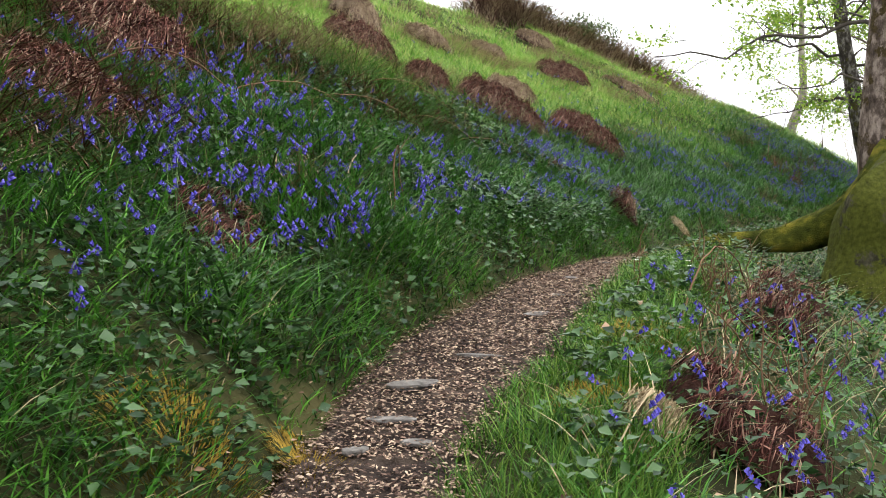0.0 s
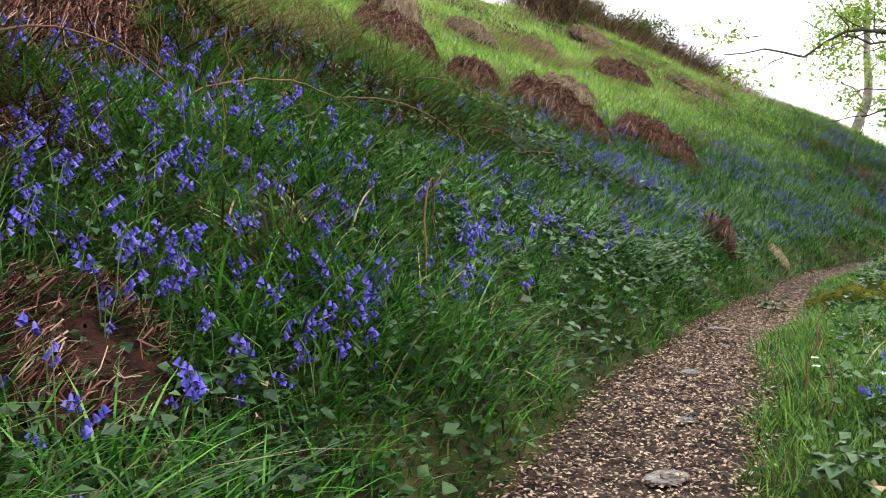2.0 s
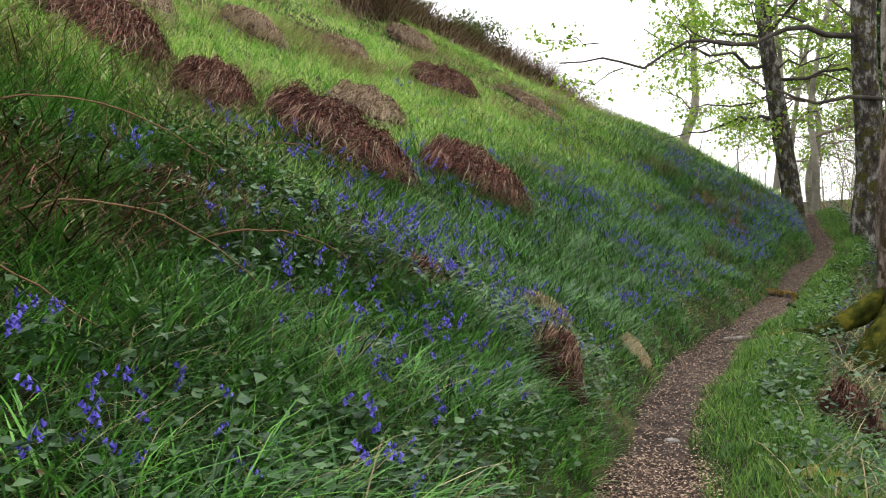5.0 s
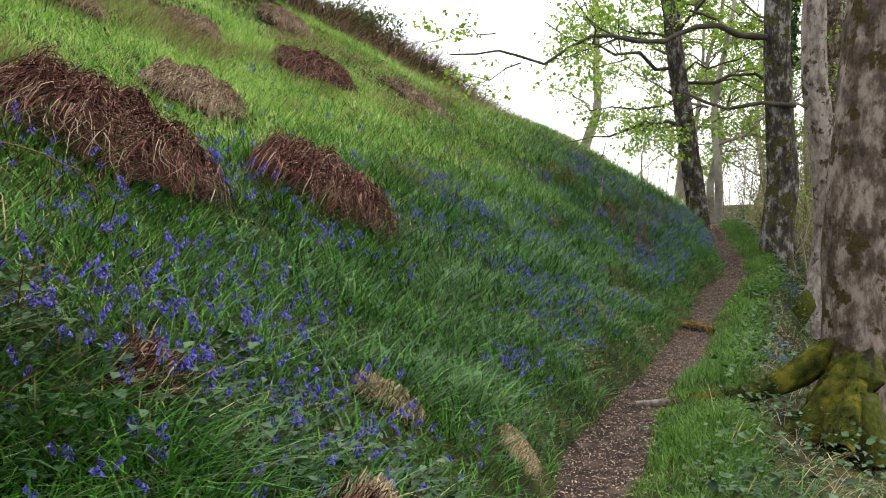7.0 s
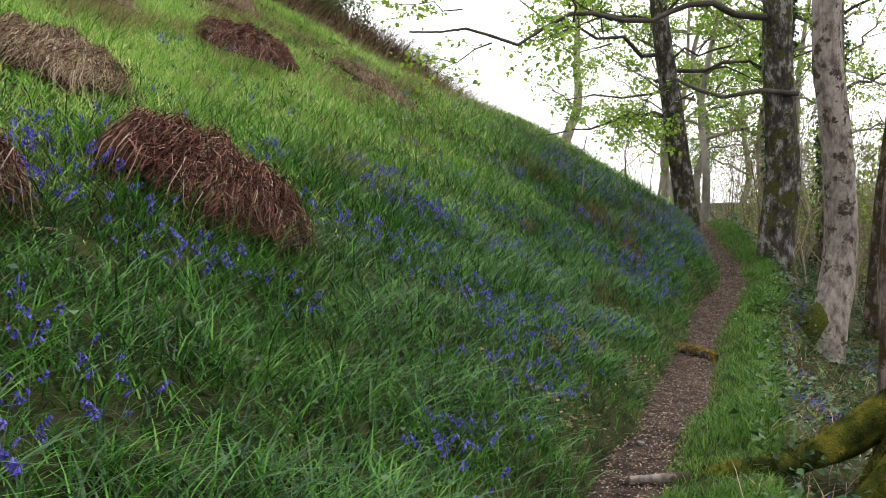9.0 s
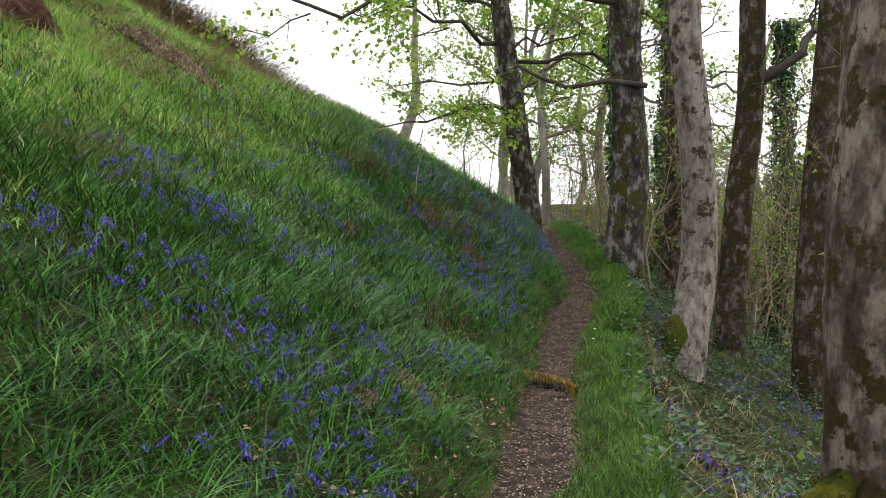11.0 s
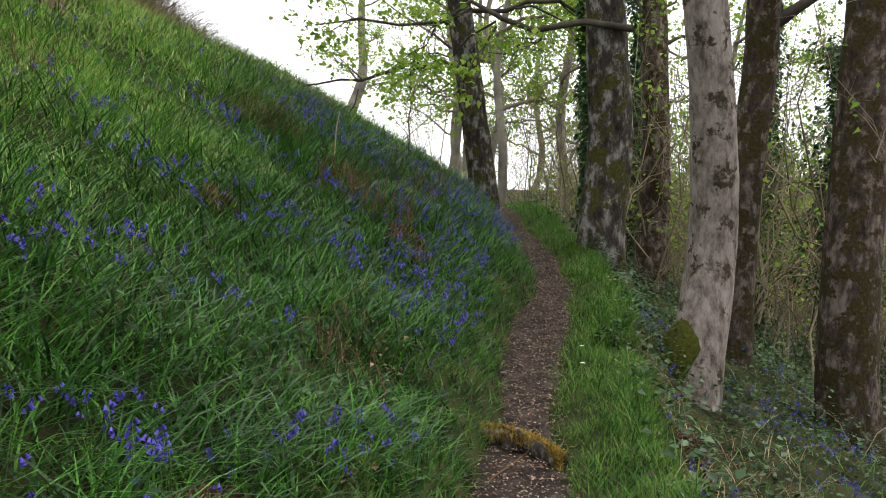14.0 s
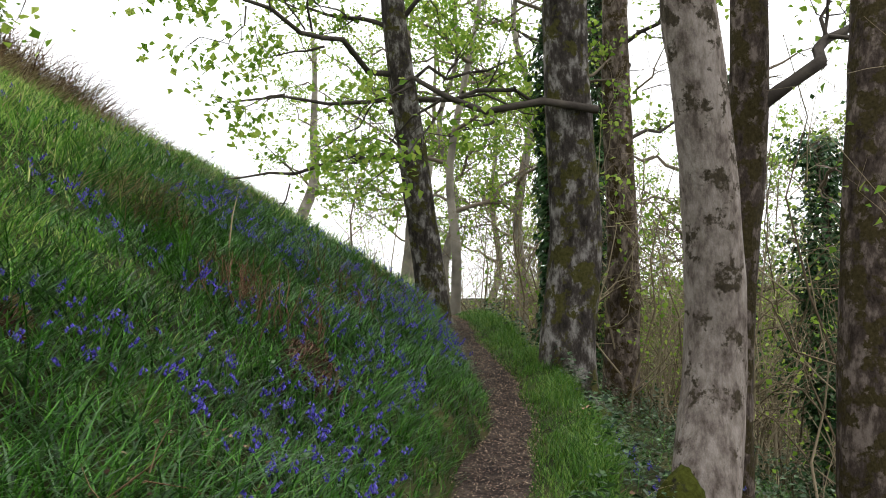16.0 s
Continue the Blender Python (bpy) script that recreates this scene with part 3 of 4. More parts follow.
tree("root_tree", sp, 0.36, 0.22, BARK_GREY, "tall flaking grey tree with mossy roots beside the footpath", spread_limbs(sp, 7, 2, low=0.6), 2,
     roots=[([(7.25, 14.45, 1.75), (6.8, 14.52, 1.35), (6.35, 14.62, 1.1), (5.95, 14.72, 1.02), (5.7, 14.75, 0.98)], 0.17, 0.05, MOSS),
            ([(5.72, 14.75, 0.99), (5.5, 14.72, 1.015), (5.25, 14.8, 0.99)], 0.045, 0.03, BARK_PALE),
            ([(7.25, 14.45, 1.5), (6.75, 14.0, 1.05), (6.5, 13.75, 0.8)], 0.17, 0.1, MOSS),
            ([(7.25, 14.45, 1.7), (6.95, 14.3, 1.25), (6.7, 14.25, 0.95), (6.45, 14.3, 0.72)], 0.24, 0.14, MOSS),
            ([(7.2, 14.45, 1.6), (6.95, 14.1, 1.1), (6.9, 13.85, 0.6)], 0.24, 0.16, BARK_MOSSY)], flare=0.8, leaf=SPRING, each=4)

# the row of trunks on the brink
sp = [(13.69, 24.95, ground_z(13.69, 24.95) - 0.3), (13.65, 24.95, 2.2), (13.75, 24.95, 3.4), (13.6, 24.9, 4.8), (13.4, 24.8, 6.3), (13.2, 24.6, 9), (13.1, 24.5, 12)]
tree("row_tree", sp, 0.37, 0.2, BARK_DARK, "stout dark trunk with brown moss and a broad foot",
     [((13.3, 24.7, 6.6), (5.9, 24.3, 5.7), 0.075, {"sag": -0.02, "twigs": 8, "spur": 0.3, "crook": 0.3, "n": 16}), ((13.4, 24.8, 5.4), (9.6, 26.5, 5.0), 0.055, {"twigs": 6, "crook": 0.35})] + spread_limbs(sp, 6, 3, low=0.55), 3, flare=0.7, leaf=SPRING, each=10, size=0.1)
sp = [(18.24, 28.95, ground_z(18.24, 28.95) - 0.3), (18.3, 28.95, 2.5), (18.1, 28.8, 4.5), (17.8, 28.7, 7.5), (17.8, 28.7, 12)]
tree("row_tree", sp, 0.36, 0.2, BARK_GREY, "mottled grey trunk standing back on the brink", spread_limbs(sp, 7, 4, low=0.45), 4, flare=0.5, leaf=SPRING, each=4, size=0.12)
sp = [(11.62, 20.98, ground_z(11.62, 20.98) - 0.3), (11.75, 21.0, 1.1), (11.98, 21.08, 2.2), (11.86, 21.02, 3.3), (11.62, 20.95, 4.4), (11.47, 20.93, 5.3), (11.4, 20.9, 8), (11.3, 20.9, 11)]
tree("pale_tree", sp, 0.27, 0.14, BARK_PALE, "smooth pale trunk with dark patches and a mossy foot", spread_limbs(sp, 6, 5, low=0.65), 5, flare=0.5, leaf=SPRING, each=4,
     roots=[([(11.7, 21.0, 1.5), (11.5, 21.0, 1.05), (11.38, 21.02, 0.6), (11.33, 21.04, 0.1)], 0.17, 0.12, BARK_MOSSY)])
sp = [(14.68, 23.27, ground_z(14.68, 23.27) - 0.3), (14.75, 23.3, 1.8), (14.75, 23.2, 3.2), (14.85, 23.15, 4.6), (14.65, 22.95, 6.1), (14.5, 22.9, 9), (14.4, 22.8, 12)]
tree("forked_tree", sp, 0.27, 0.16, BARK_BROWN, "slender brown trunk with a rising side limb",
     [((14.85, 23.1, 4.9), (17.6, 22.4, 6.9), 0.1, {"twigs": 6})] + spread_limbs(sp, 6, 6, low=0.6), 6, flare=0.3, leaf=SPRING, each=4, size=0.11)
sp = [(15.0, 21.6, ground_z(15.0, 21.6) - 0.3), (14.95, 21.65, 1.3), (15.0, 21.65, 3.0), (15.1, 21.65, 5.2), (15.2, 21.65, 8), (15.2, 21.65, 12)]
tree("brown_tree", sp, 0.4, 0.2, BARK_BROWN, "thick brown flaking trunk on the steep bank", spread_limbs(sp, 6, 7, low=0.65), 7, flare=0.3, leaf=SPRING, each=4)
sp = [(14.55, 29.9, ground_z(14.55, 29.9) - 0.3), (14.5, 29.85, 2.9), (14.15, 29.8, 4.6), (13.85, 29.75, 6.0), (13.55, 29.7, 7.4), (13.3, 29.7, 9.5), (13.2, 29.7, 12.5)]
tree("leaning_tree", sp, 0.3, 0.15, BARK_DARK, "dark leaning tree with white lichen above the footpath",
     [((14.0, 29.8, 5.4), (10.5, 30.5, 4.6), 0.06, {"twigs": 5}), ((13.9, 29.8, 5.8), (17.2, 28.2, 6.9), 0.06, {"crook": 0.4}), ((13.7, 29.7, 6.8), (9.0, 27.5, 7.2), 0.06, {"twigs": 7})] + spread_limbs(sp, 12, 8, low=0.4, length=(2, 4)), 8, flare=0.6, leaf=SPRING, each=10, size=0.11)

# trees further off
FAR = [(25.4, 62.5, 13, 0.42), (30.5, 60, 12, 0.36), (21.5, 44, 11, 0.2), (23, 43, 12, 0.2), (19.5, 37, 12, 0.16), (22.5, 38, 13, 0.22), (27, 42, 13, 0.25),
       (29, 37, 12, 0.22), (32, 33, 12, 0.24), (25, 48, 12, 0.2), (36, 44, 13, 0.25), (31, 52, 13, 0.25)]
for k, (x, y, hh, r) in enumerate(FAR):
    rng = np.random.RandomState(100 + k)
    z0 = ground_z(x, y)
    sp = [(x, y, z0 - 0.3)] + [(x + rng.normal(0, 0.25) , y + rng.normal(0, 0.25), z0 + hh * f) for f in (0.15, 0.35, 0.6, 0.8, 1.0)]
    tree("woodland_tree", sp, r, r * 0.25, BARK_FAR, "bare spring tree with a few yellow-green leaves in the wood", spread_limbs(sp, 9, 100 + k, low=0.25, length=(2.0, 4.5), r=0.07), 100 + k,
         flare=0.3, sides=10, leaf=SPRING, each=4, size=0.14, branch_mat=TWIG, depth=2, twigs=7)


# ---- bluebells ----
def bluebell(rng):
    """One plant: a bent stalk and its hanging bells, as two arrays of geometry."""
    hh, lean = rng.uniform(0.24, 0.4), rng.uniform(0.1, 0.3)
    u = np.linspace(0, 1, 7)
    line = np.stack([hh * lean * u ** 2 + 0.05 * np.clip(u - 0.8, 0, 1) * 3, np.zeros(7), hh * (u - 0.35 * np.clip(u - 0.75, 0, 1))], 1)
    stalk, bells = Heap(), Heap()
    stalk.add(*tube(line, np.linspace(0.0032, 0.0016, 7), 4))
    for k in range(rng.randint(5, 11)):
        a = line[6] * (1 - k / 10) + line[4] * (k / 10)
        th = rng.uniform(-1.3, 1.3)
        out = np.array([math.cos(th), math.sin(th), 0])
        top = a + out * 0.014
        way = out * 0.5 + np.array([0, 0, -0.85])
        L = rng.uniform(0.015, 0.021)
        ring = [top, top + way * L * 0.35, top + way * L * 0.75, top + way * L]
        bells.add(*tube(ring, [0.0025, 0.0055, 0.0055, 0.01], 5))
    return stalk, bells


def raw(heap):
    return np.concatenate(heap.co), np.concatenate(heap.faces[4])


def tiled(heap, piece, p, az, size):
    """Copies of one piece, turned and scaled, at the places p."""
    co, f = piece
    c, s_ = np.cos(az)[:, None], np.sin(az)[:, None]
    x, y, z = co[None, :, 0], co[None, :, 1], co[None, :, 2]
    q = np.stack([x * c - y * s_, x * s_ + y * c, z + 0 * c], -1) * size[:, None, None] + p[:, None, :]
    heap.add(q.reshape(-1, 3), (f[None] + (np.arange(len(p)) * len(co))[:, None, None]).reshape(-1, 4))


brng = np.random.RandomState(5)
PLANTS = [bluebell(brng) for _ in range(8)]
spots = []
for n, s0, s1, d0, d1, thresh in ((950, 9.5, 18, 0.6, 3.2, -0.35), (420, 7.5, 12, 0.7, 3.0, -0.5), (4200, 17, 38, 0.45, 3.6, -0.05), (500, 20, 44, 3, 7, 0.3), (160, 7, 13, -2.4, -0.8, -0.6), (650, 22, 34, -3.4, -1.0, -0.3)):
    p, s, d = sown(n, s0, s1, d0, d1, brng)
    spots.append(p[ripple(p[:, 0], p[:, 1], 2.0, 31) > thresh])
spots = np.concatenate(spots)
near = (spots[:, 1] < 7.0) & (spots[:, 0] > -1.6)
singles, crowd = spots[near][:130], np.concatenate([spots[near][130:], spots[~near]])
kind_of = brng.randint(0, 8, len(crowd))
az = brng.uniform(0, 6.28, len(crowd))
size = brng.uniform(0.5, 0.95, len(crowd))
stalks, heads = Heap(), Heap()
for k in range(8):
    m = kind_of == k
    tiled(stalks, raw(PLANTS[k][0]), crowd[m], az[m], size[m])
    tiled(heads, raw(PLANTS[k][1]), crowd[m], az[m], size[m])
drift = tagged(new("bluebell_drift"), "drifts of violet-blue bluebells in the hillside grass", "bluebells", kind="stuff")
part("stalks", stalks.mesh("stalks", STALK), drift)
part("flowers", heads.mesh("flowers", BELL), drift)
models = []
for k in range(8):
    ob = tagged(new("bluebell"), "violet-blue bluebell with nodding flowers among the grass", "bluebell", group="bluebells by the path")
    part("stalk", PLANTS[k][0].mesh("stalk", STALK), ob)
    part("flower_head", PLANTS[k][1].mesh("flower_head", BELL), ob, "nodding violet-blue bells")
    models.append(ob)
for k, p in enumerate(singles):
    mtx = pose(*p, 0, 0, brng.uniform(0, 360)) 
    if k < 8:
        models[k].matrix_basis = mtx
    else:
        copy_thing(models[k % 8], mtx)


# ---- heaps of dead bracken ----
def mound(x, y, L, W, H, turn, name, label, seed, strands=700, mat=BRACKEN, long=(0.12, 0.42), wd=(0.0014, 0.0048), core=SHADE_CORE, category="bracken"):
    """A slumped heap of dead fronds: a near-black core, the shade inside it painted, with stalks that drape over it."""
    rng = np.random.RandomState(seed)
    c0 = spot(x, y)
    ob = tagged(new(name), label, category)
    ob.location = c0
    ca, sa = math.cos(radians(turn)), math.sin(radians(turn))

    def over(a, b, lift):
        wx, wy = x + a * ca - b * sa, y + a * sa + b * ca
        wob = 1 + 0.13 * np.sin(a * 9 / L + seed) * np.sin(b * 7 / W + seed) + 0.05 * np.sin(a * 17 / L - b * 5 / W + 2 * seed)
        cap = H * wob * np.clip(1 - (a / L) ** 2 - (b / W) ** 2, 0, 1) ** 0.5
        return np.stack([wx, wy, land(wx.ravel(), wy.ravel()).reshape(wx.shape) + cap + lift], -1) - c0

    th, r = np.meshgrid(np.linspace(0, 2 * np.pi, 28, endpoint=False), np.linspace(0.02, 1, 9), indexing="xy")
    co = over(0.9 * L * r * np.cos(th), 0.9 * W * r * np.sin(th), -0.03)
    i, j = np.meshgrid(np.arange(8), np.arange(28), indexing="ij")
    q = np.stack([i * 28 + j, i * 28 + (j + 1) % 28, (i + 1) * 28 + (j + 1) % 28, (i + 1) * 28 + j], -1).reshape(-1, 4)
    part("core", mesh_from("core", co.reshape(-1, 3), [q], core, True), ob, "dark filler core of the heap, shade between fronds in its colour")
    # matted locks of fronds that spill from the crown and hang over the rim
    n = strands
    locks = max(12, n // 28)
    lock = rng.randint(0, locks, n)
    lock_ang, lock_r = rng.uniform(0, 2 * np.pi, locks), 0.75 * np.sqrt(rng.uniform(0, 1, locks))
    lock_lift, lock_bend = rng.uniform(0.0, 0.1, locks), rng.normal(0, 0.6, locks)
    stray = rng.uniform(0, 1, n) < 0.5
    rad = np.clip(lock_r[lock] + rng.normal(0, 0.08, n), 0, 0.9)
    th0 = lock_ang[lock] + rng.normal(0, 0.12, n)
    a0, b0 = rad * np.cos(th0) * L, rad * np.sin(th0) * W
    ang = np.where(stray, rng.uniform(0, 6.28, n), th0 + rng.normal(0, 0.6, n))
    ln = rng.uniform(*long, n) * L
    wid = rng.uniform(*wd, n)
    lift = lock_lift[lock] * H * 2 + rng.uniform(0.0, 0.09, n) * np.where(stray, 1.4, 0.7)
    lift = lift * min(1.0, H / 0.35)
    rows = []
    bend = np.where(stray, rng.normal(0, 1.2, n), lock_bend[lock] + rng.normal(0, 0.25, n))
    curl = rng.uniform(0, 6.28, n)
    for k in range(6):
        u = k / 5
        g_ = ang + bend * u
        a, b = a0 + np.cos(g_) * ln * u, b0 + np.sin(g_) * ln * u * W / L
        cen = over(a, b, lift * (1 - 0.75 * u * u) + 0.022 * np.sin(k * 1.7 + curl))
        cen[:, :2] += 0.02 * np.stack([np.sin(k * 1.9 + curl), np.cos(k * 1.6 + curl)], 1)
        sd = np.stack([-np.sin(g_ + radians(turn)), np.cos(g_ + radians(turn)), 0.7 * np.sin(curl + k * 0.5)], 1) * (wid * (1 - 0.7 * u))[:, None]
        rows += [cen - sd, cen + sd]
    co = np.stack(rows, 1).reshape(-1, 3)
    base = np.arange(n)[:, None] * 12
    q = np.concatenate([base + np.array([[2 * k, 2 * k + 1, 2 * k + 3, 2 * k + 2]]) for k in range(5)])
    pale = int(n * 0.78) * 12
    part("fronds", mesh_from("fronds", co[:pale], [q[(q < pale).all(1)]], mat), ob)
    part("bleached_fronds", mesh_from("bleached_fronds", co[pale:], [q[(q >= pale).all(1)] - pale], BLEACHED if mat is BRACKEN else STRAW), ob, "sun-bleached broken stalks")
    return ob


RED, PALE = "slumped heap of rust-brown dead bracken on the slope", "heap of bleached dead bracken and straw on the slope"
for k, (x, y, L, W, H, turn, tone) in enumerate((
        (1.0, 14.3, 0.9, 0.52, 0.42, 36, 0), (2.68, 16.05, 0.86, 0.48, 0.4, 32, 0), (3.2, 23.0, 0.95, 0.5, 0.36, 34, 0), (1.42, 17.7, 0.72, 0.4, 0.28, 45, 1),
        (-0.22, 14.1, 0.45, 0.3, 0.28, 38, 0), (-1.3, 14.5, 0.75, 0.5, 0.36, 50, 0), (-1.7, 17.6, 0.6, 0.5, 0.5, -20, 1), (5.5, 25.6, 1.0, 0.28, 0.18, -45, 1),
        (2.9, 27.3, 0.7, 0.4, 0.3, -30, 1), (1.2, 22.6, 0.5, 0.35, 0.25, -20, 1), (-0.3, 19.8, 0.6, 0.4, 0.3, -30, 1), (-2.1, 4.9, 0.5, 0.4, 0.22, 40, 0), (-2.3, 6.5, 0.6, 0.5, 0.3, 40, 0))):
    mound(x, y, L, W, H, turn, "bracken_heap", PALE if tone else RED, 40 + k, 4600, BLEACHED if tone else BRACKEN)
for k, (x, y, L, W, H, mat, lab) in enumerate((
        (2.2, 10.58, 0.19, 0.17, 0.3, BRACKEN, "small dark stump of dead bracken by the footpath"), (0.0, 10.7, 0.28, 0.25, 0.16, BRACKEN, "flattened clump of brown bracken"),
        (1.5, 11.35, 0.22, 0.18, 0.16, BRACKEN, "clump of red-brown dead fronds"), (6.84, 20.85, 0.2, 0.16, 0.12, STEMS, "withered brown leaf clump in the grass"),
        (8.83, 21.85, 0.42, 0.25, 0.12, BRACKEN, "rust-red collapsed bracken among bluebells"), (-1.06, 4.27, 0.35, 0.25, 0.14, BRACKEN, "orange-brown bracken patch among bluebells"),
        (1.93, 5.0, 0.28, 0.25, 0.2, BRACKEN, "rusty bracken hanging below the mossy tree"), (1.1, 3.2, 0.35, 0.25, 0.18, BRACKEN, "rusty bracken stems on the lower bank"),
        (4.65, 11.45, 0.3, 0.25, 0.28, BRACKEN, "rust-brown bracken clump on the verge"), (2.4, 6.0, 0.3, 0.3, 0.2, BRACKEN, "rusty bracken below the tree roots"),
        (8.9, 17.4, 0.2, 0.2, 0.14, BRACKEN, "small rust-red fern clump on the bank"), (9.7, 18.9, 0.28, 0.2, 0.14, BRACKEN, "rust-red dead bracken among bluebells on the bank"))):
    mound(x, y, L, W, H, 20 * k, "bracken_clump", lab, 80 + k, 320, mat, wd=(0.0015, 0.004))
for k, (x, y, L, H) in enumerate(((2.6, 12.4, 0.22, 0.1), (3.45, 12.7, 0.16, 0.06), (5.9, 17.0, 0.25, 0.07), (5.4, 16.5, 0.16, 0.06), (2.3, 10.85, 0.15, 0.22), (0.75, 3.1, 0.13, 0.1))):
    mound(x, y, L, L * 0.8, H, 30 * k, "straw_tuft", "drooping tuft of bleached straw grass", 120 + k, 1000, STRAW if k not in (2, 3) else STEMS, wd=(0.0015, 0.004), core=SHADE_CORE, category="grass tuft")


# ---- the brake of dead bracken high on the bank ----
frng = np.random.RandomState(77)


def brake(n, s0, s1, d0, d1, thresh, h, wd, seed):
    """Collapsed fronds that lie every way over the bank, thick in patches."""
    p, s, d = sown(n, s0, s1, d0, d1, frng)
    rag = ripple(p[:, 0], p[:, 1], 1.6, seed) + 0.5 * ripple(p[:, 0], p[:, 1], 5.0, seed + 1) + 0.9 * ease(d, d0, d0 + 1.2) - 0.4
    p = p[rag > thresh]
    k = len(p)
    p[:, 2] += frng.uniform(0, 0.16, k)
    return blades(p, frng.uniform(*h, k), frng.uniform(*wd, k), frng.uniform(0, 6.28, k), frng.uniform(0.7, 2.2, k), frng.uniform(0.3, 1.2, k), 4)


h = Heap()
h.add(*brake(12000, 10, 15.5, 1.7, 4.0, 0.5, (0.08, 0.26), (0.004, 0.010), 61))
h.add(*brake(4500, 15, 19, 0.8, 3.2, 0.75, (0.08, 0.25), (0.003, 0.007), 69))
h.add(*brake(3000, 8.6, 11, 1.3, 2.8, 0.4, (0.08, 0.25), (0.004, 0.009), 63))
stuff("bracken_brake", h, BRACKEN, "tangled rust-brown dead bracken matted over the upper bank", "bracken")
h = Heap()
h.add(*brake(9000, 12, 19, 2.8, 6.0, 0.5, (0.1, 0.28), (0.004, 0.010), 65))
h.add(*brake(4500, 8.6, 12, 1.2, 3.2, 0.45, (0.1, 0.3), (0.004, 0.009), 67))
stuff("bleached_brake", h, BLEACHED, "bleached straw and dead fronds on the upper bank", "bracken")

# ---- dead stems and canes ----
def stem_clump(x, y, n, hgt, radius, seed, label):
    rng = np.random.RandomState(seed)
    c0 = spot(x, y)
    ob = tagged(new("withered_stems"), label, "dead plant", group="withered stems")
    ob.location = c0
    for k in range(n):
        h = Heap()
        a = np.array([rng.normal(0, radius), rng.normal(0, radius), 0])
        a[2] = ground_z(x + a[0], y + a[1]) - c0[2] - 0.02
        top = a + np.array([rng.normal(0, 0.25), rng.normal(0, 0.25), 1]) * hgt * rng.uniform(0.5, 1.1)
        h.add(*tube(wander(a, top, 6, 0.4, rng), np.linspace(0.006, 0.002, 6), 4))
        for j in range(4):
            q = a + (top - a) * rng.uniform(0.4, 1)
            h.add(*tube(wander(q, q + rng.normal(0, 0.06, 3) + np.array([0, 0, 0.04]), 3, 0.3, rng), [0.003, 0.002, 0.001], 3))
        part("stem", h.mesh("stem", STEMS), ob)


for k, (x, y, n, hh, r) in enumerate(((5.63, 22.0, 16, 0.5, 0.15), (8.6, 22.65, 28, 0.5, 0.25), (11.6, 26.1, 22, 0.5, 0.25), (6.9, 18.8, 12, 0.4, 0.12), (8.85, 22.5, 22, 0.55, 0.2), (8.3, 24.0, 14, 0.4, 0.2), (10.2, 24.3, 18, 0.5, 0.2),
                                      (-1.5, 7.0, 28, 0.42, 0.35), (-2.0, 7.1, 28, 0.5, 0.4), (-1.3, 8.0, 18, 0.4, 0.3), (-1.7, 9.2, 24, 0.42, 0.4), (-1.0, 9.6, 16, 0.36, 0.3), (-2.4, 8.3, 24, 0.5, 0.4), (-0.1, 10.9, 16, 0.4, 0.3), (1.6, 5.2, 18, 0.45, 0.25), (1.4, 3.6, 16, 0.5, 0.2))):
    stem_clump(x, y, n, hh, r, 200 + k, "upright clump of brown withered plant stems")


def cane(a, b, top, seed, r=0.006, mat=STEMS, label="long arching bare bramble cane"):
    rng = np.random.RandomState(seed)
    a, b = spot(*a), spot(*b)
    mid = (a + b) / 2 + np.array([0, 0, top])
    line = spline([a, a * 0.6 + mid * 0.4 + np.array([0, 0, top * 0.3]), mid, mid * 0.4 + b * 0.6 + np.array([0, 0, top * 0.2]), b], 0.1)
    line = line + rng.normal(0, 0.006, line.shape)
    h = Heap()
    h.add(*tube(line - a, np.linspace(r, r * 0.5, len(line)), 5))
    for k in range(5):
        q = line[rng.randint(2, len(line) - 2)] - a
        h.add(*tube(wander(q, q + rng.normal(0, 0.12, 3), 4, 0.3, rng), [0.003, 0.002, 0.002, 0.001], 3))
    ob = tagged(new("bramble_cane", h.mesh("bramble_cane", mat, True)), label, "bramble", group="bramble canes")
    ob.location = a


for k, (a, b, top) in enumerate((((-1.0, 9.8), (0.4, 11.4), 0.35), ((-0.5, 8.9), (0.6, 9.9), 0.3), ((-1.2, 7.4), (0.2, 8.8), 0.35), ((0.1, 10.0), (1.3, 10.9), 0.25), ((-1.6, 6.2), (-0.5, 7.8), 0.3), ((0.2, 12.5), (1.4, 13.4), 0.25),
                                 ((9.6, 18.6), (10.2, 20.4), 0.35), ((9.2, 17.6), (9.9, 19.3), 0.3), ((-0.3, 5.6), (-0.25, 5.9), 0.5), ((1.2, 4.4), (2.0, 5.6), 0.4), ((-2.2, 5.2), (-1.2, 6.1), 0.4))):
    cane(a, b, top, 260 + k)

# the lone pale stalk on the slope
h = Heap()
h.add(*tube([(0, 0, -0.05), (0.01, 0, 0.25), (0.03, 0.01, 0.5), (0.07, 0.02, 0.68)], [0.009, 0.008, 0.006, 0.003], 6))
ob = tagged(new("dry_stalk", h.mesh("dry_stalk", STRAW, True)), "single pale dry stalk standing in the grass", "dead plant")
ob.location = spot(8.75, 23.5)


